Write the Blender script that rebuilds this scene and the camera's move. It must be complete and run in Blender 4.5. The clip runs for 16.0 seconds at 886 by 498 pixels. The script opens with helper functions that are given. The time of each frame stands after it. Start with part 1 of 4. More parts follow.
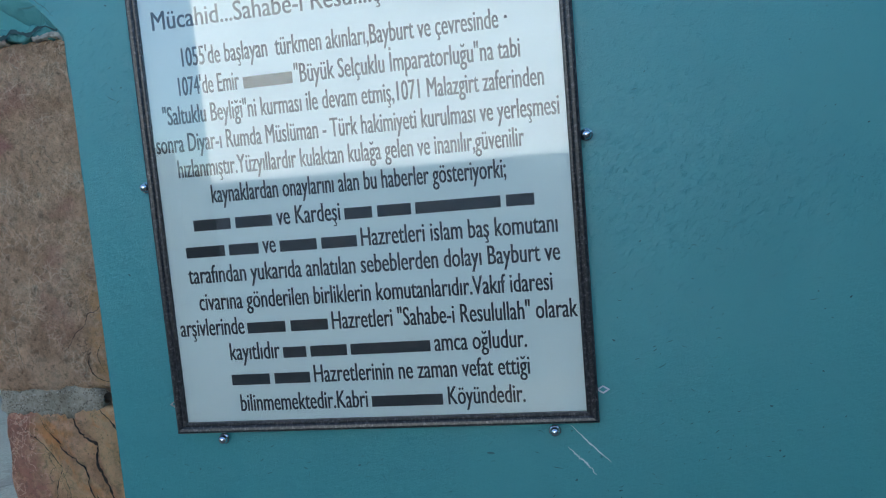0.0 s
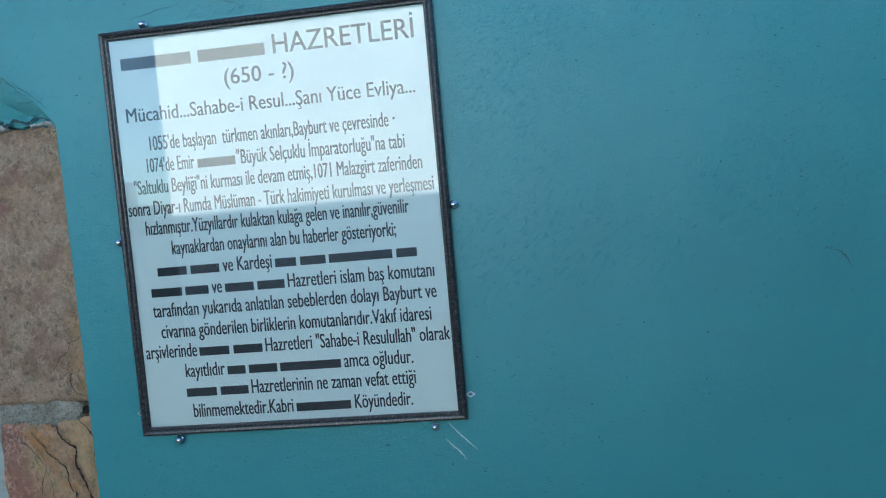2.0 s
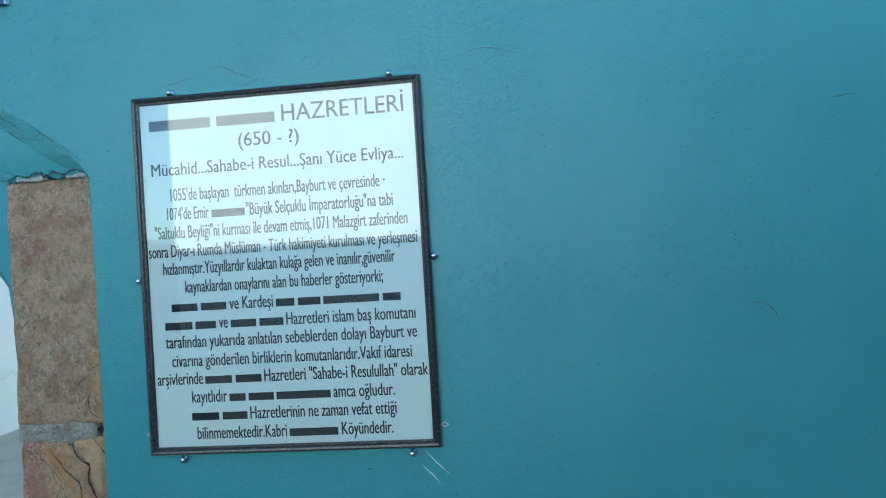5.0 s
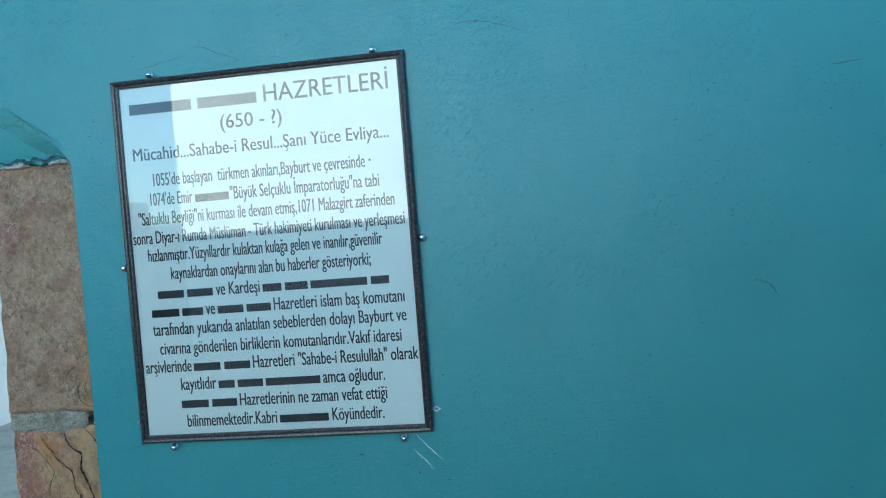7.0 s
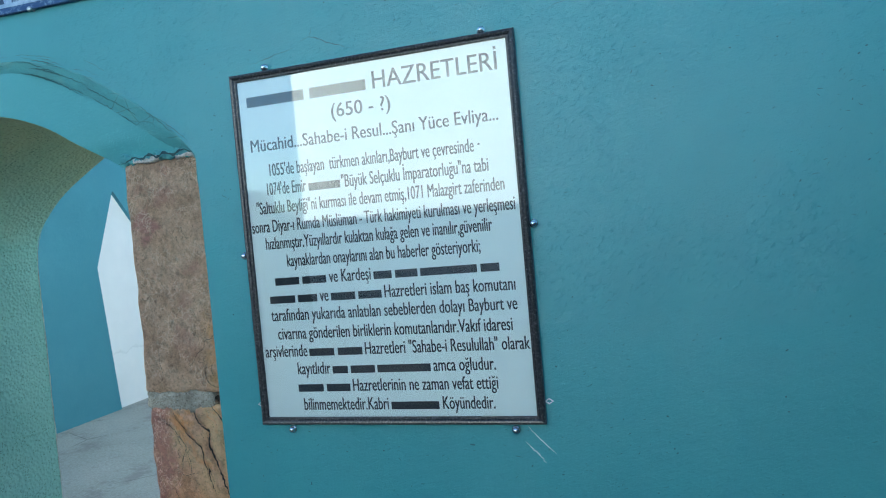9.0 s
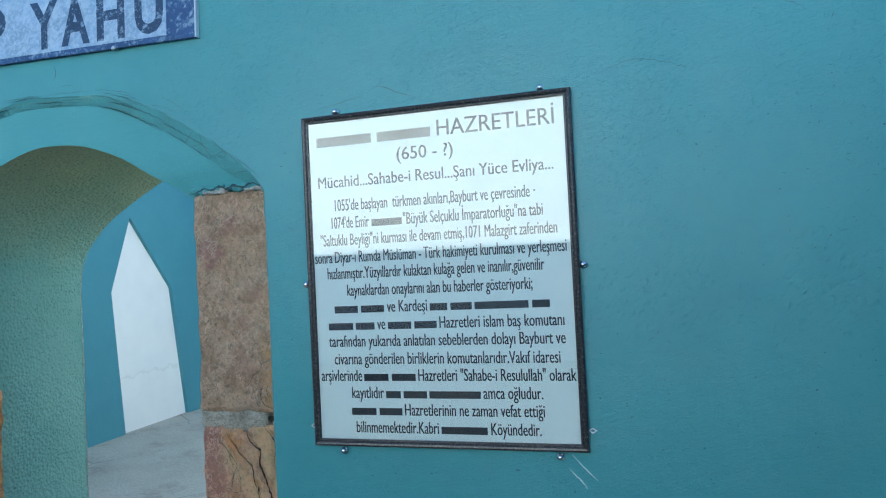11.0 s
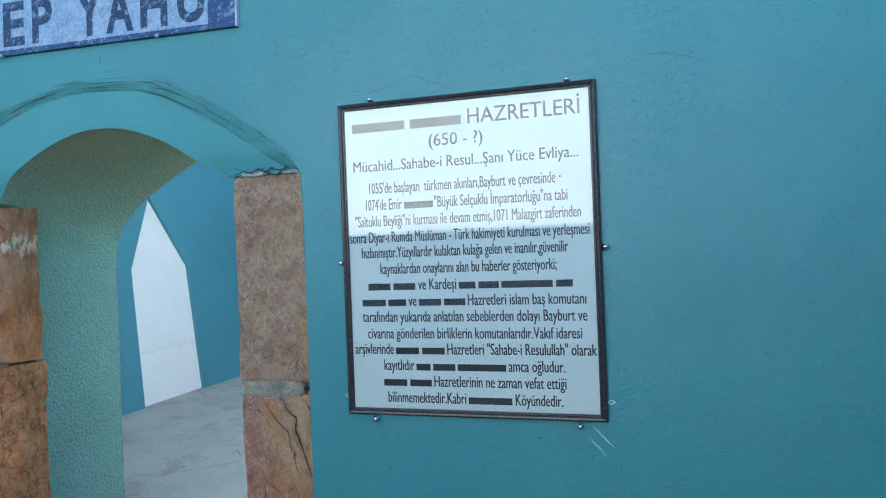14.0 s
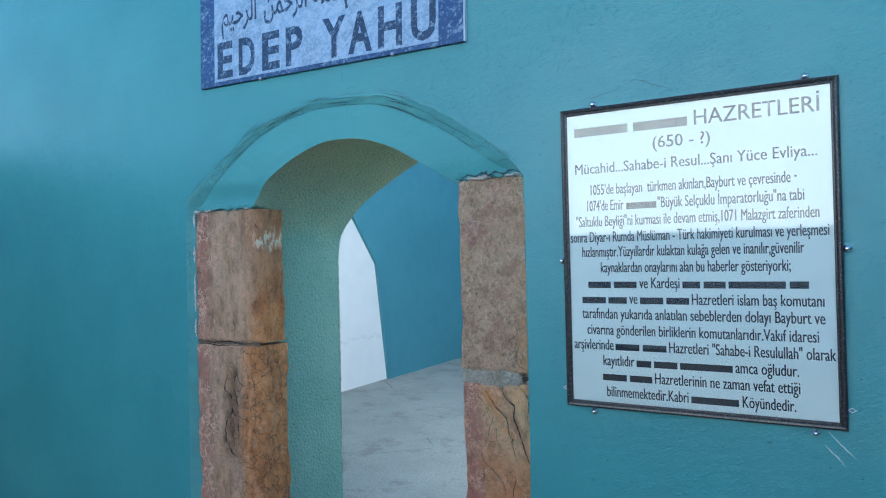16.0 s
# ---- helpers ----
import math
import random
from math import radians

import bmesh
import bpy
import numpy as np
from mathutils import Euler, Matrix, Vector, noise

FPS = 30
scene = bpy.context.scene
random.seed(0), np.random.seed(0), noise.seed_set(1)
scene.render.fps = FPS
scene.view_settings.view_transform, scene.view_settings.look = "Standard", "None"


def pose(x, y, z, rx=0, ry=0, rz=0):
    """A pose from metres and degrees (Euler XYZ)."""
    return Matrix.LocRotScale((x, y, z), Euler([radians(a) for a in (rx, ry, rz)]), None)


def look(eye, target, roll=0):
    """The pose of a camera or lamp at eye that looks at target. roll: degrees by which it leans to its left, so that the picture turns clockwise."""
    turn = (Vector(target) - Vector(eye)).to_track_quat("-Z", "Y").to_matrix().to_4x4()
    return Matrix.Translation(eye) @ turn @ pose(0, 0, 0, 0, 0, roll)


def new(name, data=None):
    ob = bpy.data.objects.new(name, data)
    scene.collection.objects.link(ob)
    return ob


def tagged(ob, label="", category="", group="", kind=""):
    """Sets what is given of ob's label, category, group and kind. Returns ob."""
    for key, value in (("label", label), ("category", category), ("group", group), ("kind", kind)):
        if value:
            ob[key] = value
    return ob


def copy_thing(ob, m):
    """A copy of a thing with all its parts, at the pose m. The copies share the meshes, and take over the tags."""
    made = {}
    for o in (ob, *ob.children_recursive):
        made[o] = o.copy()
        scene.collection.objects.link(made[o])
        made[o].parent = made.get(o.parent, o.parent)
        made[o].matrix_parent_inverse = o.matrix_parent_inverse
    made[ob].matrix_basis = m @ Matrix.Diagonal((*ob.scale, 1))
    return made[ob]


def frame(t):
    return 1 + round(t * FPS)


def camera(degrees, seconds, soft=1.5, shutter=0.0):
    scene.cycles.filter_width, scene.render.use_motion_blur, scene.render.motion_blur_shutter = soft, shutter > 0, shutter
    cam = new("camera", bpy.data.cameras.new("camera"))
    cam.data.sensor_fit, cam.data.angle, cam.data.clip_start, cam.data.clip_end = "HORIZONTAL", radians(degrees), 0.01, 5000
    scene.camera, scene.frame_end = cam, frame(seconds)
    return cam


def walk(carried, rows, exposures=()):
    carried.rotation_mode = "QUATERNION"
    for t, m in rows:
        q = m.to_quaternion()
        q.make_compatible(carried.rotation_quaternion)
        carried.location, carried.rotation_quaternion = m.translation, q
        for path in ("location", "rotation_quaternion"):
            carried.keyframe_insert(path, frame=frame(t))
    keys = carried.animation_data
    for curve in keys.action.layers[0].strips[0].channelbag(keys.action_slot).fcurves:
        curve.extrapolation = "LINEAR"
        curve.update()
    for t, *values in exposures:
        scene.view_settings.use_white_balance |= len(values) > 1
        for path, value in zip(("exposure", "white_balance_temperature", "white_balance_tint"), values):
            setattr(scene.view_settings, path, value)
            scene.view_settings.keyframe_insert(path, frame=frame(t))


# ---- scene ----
from mathutils.bvhtree import BVHTree

cam = camera(66.9, 16.0, soft=1.1)
PATH = [
    (0, (0.353, -1.205, 1.287), (0.026, 0.76, 1.109), -4.9),
    (0.5, (0.41, -1.337, 1.321), (0.177, 0.642, 1.152), -4.8),
    (1, (0.514, -1.426, 1.336), (0.168, 0.538, 1.186), -3.0),
    (1.5, (0.617, -1.481, 1.333), (0.221, 0.475, 1.19), -3.7),
    (2, (0.559, -1.579, 1.341), (0.341, 0.407, 1.235), -5.0),
    (2.5, (0.502, -1.687, 1.342), (0.348, 0.305, 1.257), -5.2),
    (3, (0.482, -1.779, 1.352), (0.338, 0.213, 1.251), -4.1),
    (3.5, (0.559, -1.782, 1.319), (0.398, 0.212, 1.297), -3.2),
    (4, (0.629, -1.775, 1.347), (0.414, 0.213, 1.304), -2.7),
    (4.5, (0.625, -1.798, 1.354), (0.41, 0.19, 1.37), -3.2),
    (4.7, (0.627, -1.798, 1.363), (0.416, 0.191, 1.381), -3.4),
    (6.8, (0.7, -1.742, 1.359), (0.471, 0.244, 1.307), -4.3),
    (7, (0.688, -1.743, 1.363), (0.442, 0.241, 1.319), -4.5),
    (7.5, (0.663, -1.72, 1.357), (0.395, 0.262, 1.327), -4.2),
    (8, (0.633, -1.722, 1.366), (0.355, 0.258, 1.319), -4.4),
    (8.5, (0.645, -1.7, 1.354), (0.345, 0.276, 1.283), -3.9),
    (9, (0.686, -1.69, 1.369), (0.108, 0.223, 1.305), -5.1),
    (9.2, (0.69, -1.684, 1.362), (0.021, 0.2, 1.314), -5.3),
    (11.3, (0.538, -1.919, 1.38), (0.02, 0.012, 1.436), -2.9),
    (11.5, (0.534, -1.94, 1.385), (0.033, -0.004, 1.44), -3.1),
    (12, (0.543, -1.952, 1.383), (0.084, -0.007, 1.445), -2.8),
    (12.5, (0.563, -1.957, 1.376), (0.13, -0.005, 1.402), -2.0),
    (13, (0.548, -1.967, 1.359), (0.13, -0.011, 1.324), -1.2),
    (13.5, (0.538, -1.97, 1.343), (0.169, -0.006, 1.278), -0.9),
    (14, (0.516, -2.014, 1.373), (-0.046, -0.094, 1.371), -2.2),
    (14.5, (0.484, -2.072, 1.391), (-0.313, -0.239, 1.451), -2.2),
    (15, (0.451, -2.137, 1.403), (-0.48, -0.369, 1.495), -1.7),
    (15.5, (0.413, -2.169, 1.376), (-0.54, -0.413, 1.446), -1.6),
    (16, (0.373, -2.203, 1.363), (-0.622, -0.468, 1.385), -1.3),
]
EXPOSURE = [(0.0, 1.92, 6000, 4), (1.5, 2.03, 5850, 0), (3.5, 2.20, 5690, -6), (7.0, 2.24, 5620, -8), (9.0, 2.26, 5850, -3), (13.0, 2.24, 5880, 2), (13.6, 2.24, 5880, 4), (14.5, 2.27, 5690, 1), (16.0, 2.27, 5650, 2)]
walk(cam, [(t, look(eye, target, roll)) for t, eye, target, roll in PATH], EXPOSURE)

# ---------------------------------------------------------------- light
SUN_EL, SUN_AZ = radians(23.0), radians(-21.5)
world = bpy.data.worlds.new("sky")
scene.world = world
world.use_nodes = True
wn = world.node_tree.nodes
sky = wn.new("ShaderNodeTexSky")
sky.sky_type = "NISHITA"
sky.sun_disc = False
sky.sun_elevation = SUN_EL
sky.sun_rotation = SUN_AZ
sky.dust_density = 0.3
sky.ozone_density = 3.0
wn["Background"].inputs["Strength"].default_value = 0.082
world.node_tree.links.new(sky.outputs[0], wn["Background"].inputs["Color"])
sun = new("sun", bpy.data.lights.new("sun", "SUN"))
sun.data.energy = 5.0
sun.data.angle = radians(0.5)
sun.data.color = (1.0, 0.955, 0.89)
sun.matrix_world = look((30 * math.sin(SUN_AZ) * math.cos(SUN_EL), 30 * math.cos(SUN_AZ) * math.cos(SUN_EL), 30 * math.sin(SUN_EL)), (0, 0, 0))


# ---------------------------------------------------------------- materials
class Mat:
    """A small builder of node materials."""

    def __init__(self, name, rough=0.6, metal=0.0, spec=0.5):
        self.m = bpy.data.materials.new(name)
        self.m.use_nodes = True
        self.t = self.m.node_tree
        self.b = self.t.nodes["Principled BSDF"]
        self.b.inputs["Roughness"].default_value = rough
        self.b.inputs["Metallic"].default_value = metal
        self.b.inputs["Specular IOR Level"].default_value = spec
        self.h = None
        self.co = self.t.nodes.new("ShaderNodeTexCoord")

    def link(self, a, b):
        self.t.links.new(a, b)

    def coords(self, scale=(1, 1, 1), rot=(0, 0, 0)):
        """World position, turned and then stretched."""
        out = self.t.nodes.new("ShaderNodeNewGeometry").outputs["Position"]
        for key, value in (("Rotation", rot), ("Scale", scale)):
            n = self.t.nodes.new("ShaderNodeMapping")
            n.inputs[key].default_value = value
            self.link(out, n.inputs["Vector"])
            out = n.outputs[0]
        return out

    def noise(self, scale, detail=4, rough=0.55, co=None, distort=0.0):
        n = self.t.nodes.new("ShaderNodeTexNoise")
        n.inputs["Scale"].default_value = scale
        n.inputs["Detail"].default_value = detail
        n.inputs["Roughness"].default_value = rough
        n.inputs["Distortion"].default_value = distort
        self.link(co or self.coords(), n.inputs["Vector"])
        return n.outputs["Fac"]

    def cells(self, scale, feature="F1", co=None):
        n = self.t.nodes.new("ShaderNodeTexVoronoi")
        n.feature = feature
        n.inputs["Scale"].default_value = scale
        self.link(co or self.coords(), n.inputs["Vector"])
        return n.outputs["Distance"]

    def wave(self, scale, distort, co, detail=3):
        n = self.t.nodes.new("ShaderNodeTexWave")
        n.inputs["Scale"].default_value = scale
        n.inputs["Distortion"].default_value = distort
        n.inputs["Detail"].default_value = detail
        n.inputs["Detail Scale"].default_value = 1.5
        self.link(co, n.inputs["Vector"])
        return n.outputs["Fac"]

    def ramp(self, fac, *stops):
        n = self.t.nodes.new("ShaderNodeValToRGB")
        e = n.color_ramp.elements
        while len(e) < len(stops):
            e.new(0.5)
        for el, (p, c) in zip(e, stops):
            el.position = p
            el.color = (*c, 1) if isinstance(c, tuple) else (c, c, c, 1)
        self.link(fac, n.inputs["Fac"])
        return n.outputs["Color"]

    def mix(self, fac, a, b, mode="MIX"):
        n = self.t.nodes.new("ShaderNodeMix")
        n.data_type = "RGBA"
        n.blend_type = mode
        for socket, v in ((n.inputs[0], fac), (n.inputs[6], a), (n.inputs[7], b)):
            if isinstance(v, tuple):
                socket.default_value = (*v, 1)
            elif isinstance(v, (int, float)):
                socket.default_value = v
            else:
                self.link(v, socket)
        return n.outputs[2]

    def math(self, op, a, b=0.0):
        n = self.t.nodes.new("ShaderNodeMath")
        n.operation = op
        for socket, v in ((n.inputs[0], a), (n.inputs[1], b)):
            if isinstance(v, (int, float)):
                socket.default_value = v
            else:
                self.link(v, socket)
        return n.outputs[0]

    def axis(self, i):
        n = self.t.nodes.new("ShaderNodeSeparateXYZ")
        geo = self.t.nodes.new("ShaderNodeNewGeometry")
        self.link(geo.outputs["Position"], n.inputs[0])
        return n.outputs[i]

    def colour(self, c):
        if isinstance(c, tuple):
            self.b.inputs["Base Color"].default_value = (*c, 1)
        else:
            self.link(c, self.b.inputs["Base Color"])
        return self

    def bump(self, height, strength=0.3, dist=0.01):
        n = self.t.nodes.new("ShaderNodeBump")
        n.inputs["Strength"].default_value = strength
        n.inputs["Distance"].default_value = dist
        self.link(height, n.inputs["Height"])
        if self.h is not None:
            self.link(self.h, n.inputs["Normal"])
        self.h = n.outputs[0]
        self.link(self.h, self.b.inputs["Normal"])
        return self

    def rough(self, c):
        self.link(c, self.b.inputs["Roughness"])
        return self


def paint(name, base, dark, light, rough=(0.36, 0.5)):
    """Oil paint on trowelled plaster: cloudy tone, brush relief, pin holes."""
    m = Mat(name)
    big = m.ramp(m.noise(1.3, 5, 0.6), (0.3, dark), (0.52, base), (0.75, light))
    fine = m.mix(m.ramp(m.noise(38, 6, 0.7), (0.4, 0.0), (0.75, 0.16)), big, dark)
    pin = m.ramp(m.cells(26), (0.0, 1.0), (0.045, 0.0))
    gate = m.ramp(m.noise(5, 2), (0.55, 0.0), (0.62, 1.0))
    m.colour(m.mix(m.math("MULTIPLY", m.math("MULTIPLY", pin, gate), 0.6), fine, (0.03, 0.09, 0.10)))
    stroke_relief = m.noise(62, 5, 0.7, m.coords((0.75, 1, 1.5), (0, 0.75, 0)), 0.4)
    where = m.ramp(m.noise(2.1, 4, 0.6), (0.44, 0.08), (0.60, 1.0))
    # the shade of the trowel strokes is darkened into the colour too
    m.colour(m.mix(m.math("MULTIPLY", m.ramp(stroke_relief, (0.69, 0.0), (0.77, 0.45)), where), m.b.inputs["Base Color"].links[0].from_socket, tuple(v * 0.35 for v in dark)))
    m.rough(m.ramp(m.noise(9, 4), (0.3, rough[0]), (0.7, rough[1])))
    m.bump(m.math("MULTIPLY", m.ramp(stroke_relief, (0.56, 1.0), (0.70, 0.0)), where), 0.42, 0.005)
    m.bump(m.noise(5, 4, 0.5), 0.14, 0.03)
    m.bump(m.noise(14, 5, 0.6, m.coords((1, 1, 1.5), (0, 0.4, 0))), 0.18, 0.012)
    m.bump(m.noise(34, 6, 0.7, m.coords((0.75, 1, 1.3), (0, 0.5, 0))), 0.26, 0.006)
    m.bump(m.noise(130, 5, 0.7, m.coords((0.8, 1, 1.2), (0, 0.6, 0))), 0.6, 0.0028)
    return m.m


M_WALL = paint("teal_oil_paint", (0.082, 0.315, 0.325), (0.070, 0.28, 0.295), (0.094, 0.34, 0.35), (0.16, 0.26))
M_BAND = paint("light_teal_paint", (0.105, 0.36, 0.355), (0.09, 0.32, 0.32), (0.13, 0.39, 0.38), (0.45, 0.6))
M_INNER = paint("inner_teal_paint", (0.08, 0.258, 0.325), (0.07, 0.233, 0.295), (0.09, 0.278, 0.345), (0.45, 0.6))


def rim_paint():
    m = Mat("cracked_rim_plaster", 0.7)
    c = m.ramp(m.noise(7, 5, 0.65), (0.35, (0.10, 0.30, 0.29)), (0.55, (0.11, 0.345, 0.335)), (0.7, (0.15, 0.36, 0.32)))
    crack = m.ramp(m.cells(13, "DISTANCE_TO_EDGE", m.coords((1, 1, 2.0))), (0.0, 1.0), (0.03, 0.0))
    gate = m.ramp(m.noise(4, 3), (0.48, 0.0), (0.6, 0.8))
    m.colour(m.mix(m.math("MULTIPLY", crack, gate), c, (0.05, 0.10, 0.09)))
    m.bump(m.noise(22, 7, 0.75), 0.6, 0.014)
    m.bump(m.noise(110, 3), 0.4, 0.003)
    return m.m


M_RIM = rim_paint()


def stucco():
    """Coarse sprayed render on the reveal: green on the sides, blending to olive with height."""
    m = Mat("green_stucco", 0.75, 0, 0.3)
    green = m.ramp(m.noise(3, 5, 0.6), (0.3, (0.20, 0.385, 0.325)), (0.7, (0.25, 0.44, 0.375)))
    olive = m.ramp(m.noise(3.5, 5, 0.6), (0.3, (0.355, 0.395, 0.255)), (0.7, (0.415, 0.455, 0.30)))
    z = m.math("ADD", m.axis(2), m.math("MULTIPLY", m.math("SUBTRACT", m.noise(4, 4), 0.5), 0.35))
    base = m.mix(m.ramp(m.math("MULTIPLY", m.math("SUBTRACT", z, 1.42), 2.2), (0.0, 0.0), (1.0, 1.0)), green, olive)
    spots = m.math("MULTIPLY", m.ramp(m.cells(105), (0.0, 1.0), (0.20, 0.9), (0.34, 0.0)), m.ramp(m.noise(34, 4, 0.7), (0.44, 0.0), (0.54, 0.85)))
    m.colour(m.mix(spots, base, (0.06, 0.13, 0.10)))
    m.bump(m.cells(70), 0.8, 0.007)
    m.bump(m.noise(170, 4, 0.7), 0.5, 0.004)
    return m.m


M_STUCCO = stucco()


def warped(m, amount, scale, stretch=(1, 1, 1), turn=0.0):
    """Coordinates stirred by noise, then turned and stretched."""
    n = m.t.nodes.new("ShaderNodeTexNoise")
    n.inputs["Scale"].default_value = scale
    n.inputs["Detail"].default_value = 5
    geo = m.t.nodes.new("ShaderNodeNewGeometry")
    m.link(geo.outputs["Position"], n.inputs["Vector"])
    mul = m.t.nodes.new("ShaderNodeVectorMath")
    mul.operation = "MULTIPLY_ADD"
    mul.inputs[1].default_value = (amount,) * 3
    m.link(n.outputs["Color"], mul.inputs[0])
    m.link(geo.outputs["Position"], mul.inputs[2])
    rot = m.t.nodes.new("ShaderNodeMapping")
    rot.inputs["Rotation"].default_value = (0, turn, 0)
    m.link(mul.outputs[0], rot.inputs["Vector"])
    sc = m.t.nodes.new("ShaderNodeMapping")
    sc.inputs["Scale"].default_value = stretch
    m.link(rot.outputs[0], sc.inputs["Vector"])
    return sc.outputs[0]


def step(m, value, edge, gain, top=1.0):
    """0 below the edge, top above it, over 1 / gain."""
    return m.ramp(m.math("MULTIPLY", m.math("SUBTRACT", value, edge), gain), (0.0, 0.0), (1.0, top))


def stone_mat(name, kind):
    """Brown jamb stone; kind 0 mottled, 1 split, 2 with an orange arris, 3 orange with a rotten seam."""
    m = Mat(name, 0.82, 0, 0.25)
    base = m.ramp(m.noise(13, 8, 0.68), (0.36, (0.36, 0.21, 0.14)), (0.46, (0.47, 0.295, 0.20)), (0.54, (0.54, 0.36, 0.255)), (0.63, (0.61, 0.44, 0.325)))
    grain = m.ramp(m.noise(75, 6, 0.75), (0.36, (0.32, 0.19, 0.13)), (0.5, (0.49, 0.32, 0.225)), (0.64, (0.62, 0.45, 0.335)))
    c = m.mix(0.35, base, grain)
    if kind == 0:
        c = m.mix(m.ramp(m.noise(5.5, 5, 0.65), (0.54, 0.0), (0.64, 0.55)), c, (0.41, 0.20, 0.165))
        pink = m.noise(26, 5, 0.7, m.coords((1, 1, 1)))
        spot = m.math("ADD", m.math("ABSOLUTE", m.math("ADD", m.axis(0), 0.775)), m.math("ABSOLUTE", m.math("MULTIPLY", m.math("SUBTRACT", m.axis(2), 1.45), 0.9)))
        c = m.mix(m.ramp(m.math("ADD", spot, m.math("MULTIPLY", m.math("SUBTRACT", pink, 0.5), 0.09)), (0.04, 0.7), (0.065, 0.0)), c, (0.40, 0.18, 0.17))
        dapple = m.noise(52, 6, 0.7, warped(m, 0.05, 18, (1.0, 1, 0.9), 0.6), 0.3)
        c = m.mix(m.math("MULTIPLY", m.ramp(dapple, (0.36, 1.0), (0.47, 0.0)), m.ramp(m.noise(4, 3), (0.38, 0.3), (0.55, 1.0))), c, (0.25, 0.15, 0.10))
        for turn in (0.7, -0.6):
            fleck = m.cells(30, "DISTANCE_TO_EDGE", warped(m, 0.07, 22, (1.5, 1, 0.75), turn))
            c = m.mix(m.math("MULTIPLY", m.ramp(fleck, (0.0, 0.55), (0.07, 0.0)), m.ramp(m.noise(15, 4), (0.46, 0.0), (0.58, 1.0))), c, (0.72, 0.58, 0.46))
        worn_edge = m.math("MULTIPLY", step(m, m.axis(0), -0.612, 30), step(m, m.math("MULTIPLY", m.axis(2), -1.0), -1.36, 5))
        c = m.mix(m.math("MULTIPLY", worn_edge, m.ramp(m.noise(18, 5, 0.7), (0.42, 0.0), (0.56, 0.8))), c, (0.56, 0.33, 0.17))
    if kind == 1:
        c = m.mix(m.ramp(m.noise(9, 5, 0.65, m.coords((1.3, 1, 0.8), (0.4, 0.3, 0))), (0.55, 0.0), (0.66, 0.6)), c, (0.42, 0.28, 0.17))
        tone = m.noise(1.0, 5, 0.65, warped(m, 0.10, 9, (15, 5, 4.5), radians(28)))
        c = m.mix(m.ramp(tone, (0.42, 0.0), (0.55, 0.8)), c, (0.61, 0.46, 0.29))
        c = m.mix(m.ramp(m.noise(1.0, 5, 0.65, warped(m, 0.12, 8, (13, 5, 6), radians(28))), (0.52, 0.0), (0.62, 0.75)), c, (0.58, 0.29, 0.12))
        low = step(m, m.math("SUBTRACT", m.math("MULTIPLY", m.noise(6, 4), 0.25), m.axis(2)), -0.60, 7, 0.7)
        c = m.mix(low, c, (0.50, 0.245, 0.135))
        side = m.math("ADD", m.math("MULTIPLY", m.axis(0), -1.0), m.math("MULTIPLY", m.math("SUBTRACT", m.noise(14, 5, 0.7), 0.5), 0.12))
        c = m.mix(step(m, side, 0.735, 26, 0.85), c, (0.40, 0.185, 0.165))
        crust = m.ramp(m.cells(45, "DISTANCE_TO_EDGE", warped(m, 0.12, 24, (1, 1, 0.7), 0.4)), (0.0, 1.0), (0.09, 0.0))
        c = m.mix(m.math("MULTIPLY", m.math("MULTIPLY", crust, step(m, side, 0.725, 26)), m.ramp(m.noise(16, 4), (0.46, 0.0), (0.56, 0.9))), c, (0.72, 0.56, 0.47))
    if kind >= 2:
        x = m.math("ADD", m.axis(0), m.math("MULTIPLY", m.math("SUBTRACT", m.noise(7, 6, 0.65, m.coords((1, 1, 0.35))), 0.5), 0.20))
        orange = m.ramp(m.noise(14, 8, 0.75, m.coords((1, 1, 0.5))), (0.36, (0.30, 0.13, 0.06)), (0.48, (0.52, 0.25, 0.11)), (0.58, (0.62, 0.32, 0.15)), (0.66, (0.68, 0.44, 0.27)))
        brown = m.ramp(m.noise(11, 8, 0.75, m.coords((1, 1, 0.35))), (0.38, (0.22, 0.115, 0.07)), (0.48, (0.40, 0.235, 0.145)), (0.60, (0.52, 0.33, 0.22)))
        if kind == 2:
            orange = m.mix(step(m, m.math("ADD", m.axis(2), m.math("MULTIPLY", m.noise(6, 4), 0.3)), 1.30, 5, 0.85), orange, brown)
        grey = m.ramp(m.noise(13, 7, 0.72, m.coords((1, 1, 0.35))), (0.38, (0.25, 0.16, 0.11)), (0.48, (0.46, 0.33, 0.235)), (0.60, (0.60, 0.46, 0.35)))
        left = m.mix(0.65, c, grey)
        c = m.mix(step(m, x, -1.965 if kind == 2 else -2.0, 16), left, orange)
        c = m.mix(m.math("MULTIPLY", step(m, m.math("MULTIPLY", x, -1.0), 2.17, 16), 0.7), c, (0.46, 0.22, 0.19))
        flake = m.cells(26, "DISTANCE_TO_EDGE", warped(m, 0.16, 16, (1, 1, 0.6)))
        near = m.math("MULTIPLY", step(m, m.math("MULTIPLY", x, -1.0), 2.08, 9), m.ramp(m.noise(9, 4), (0.44, 0.0), (0.56, 0.9)))
        c = m.mix(m.math("MULTIPLY", m.ramp(flake, (0.0, 1.0), (0.10, 0.0)), near), c, (0.80, 0.66, 0.56))
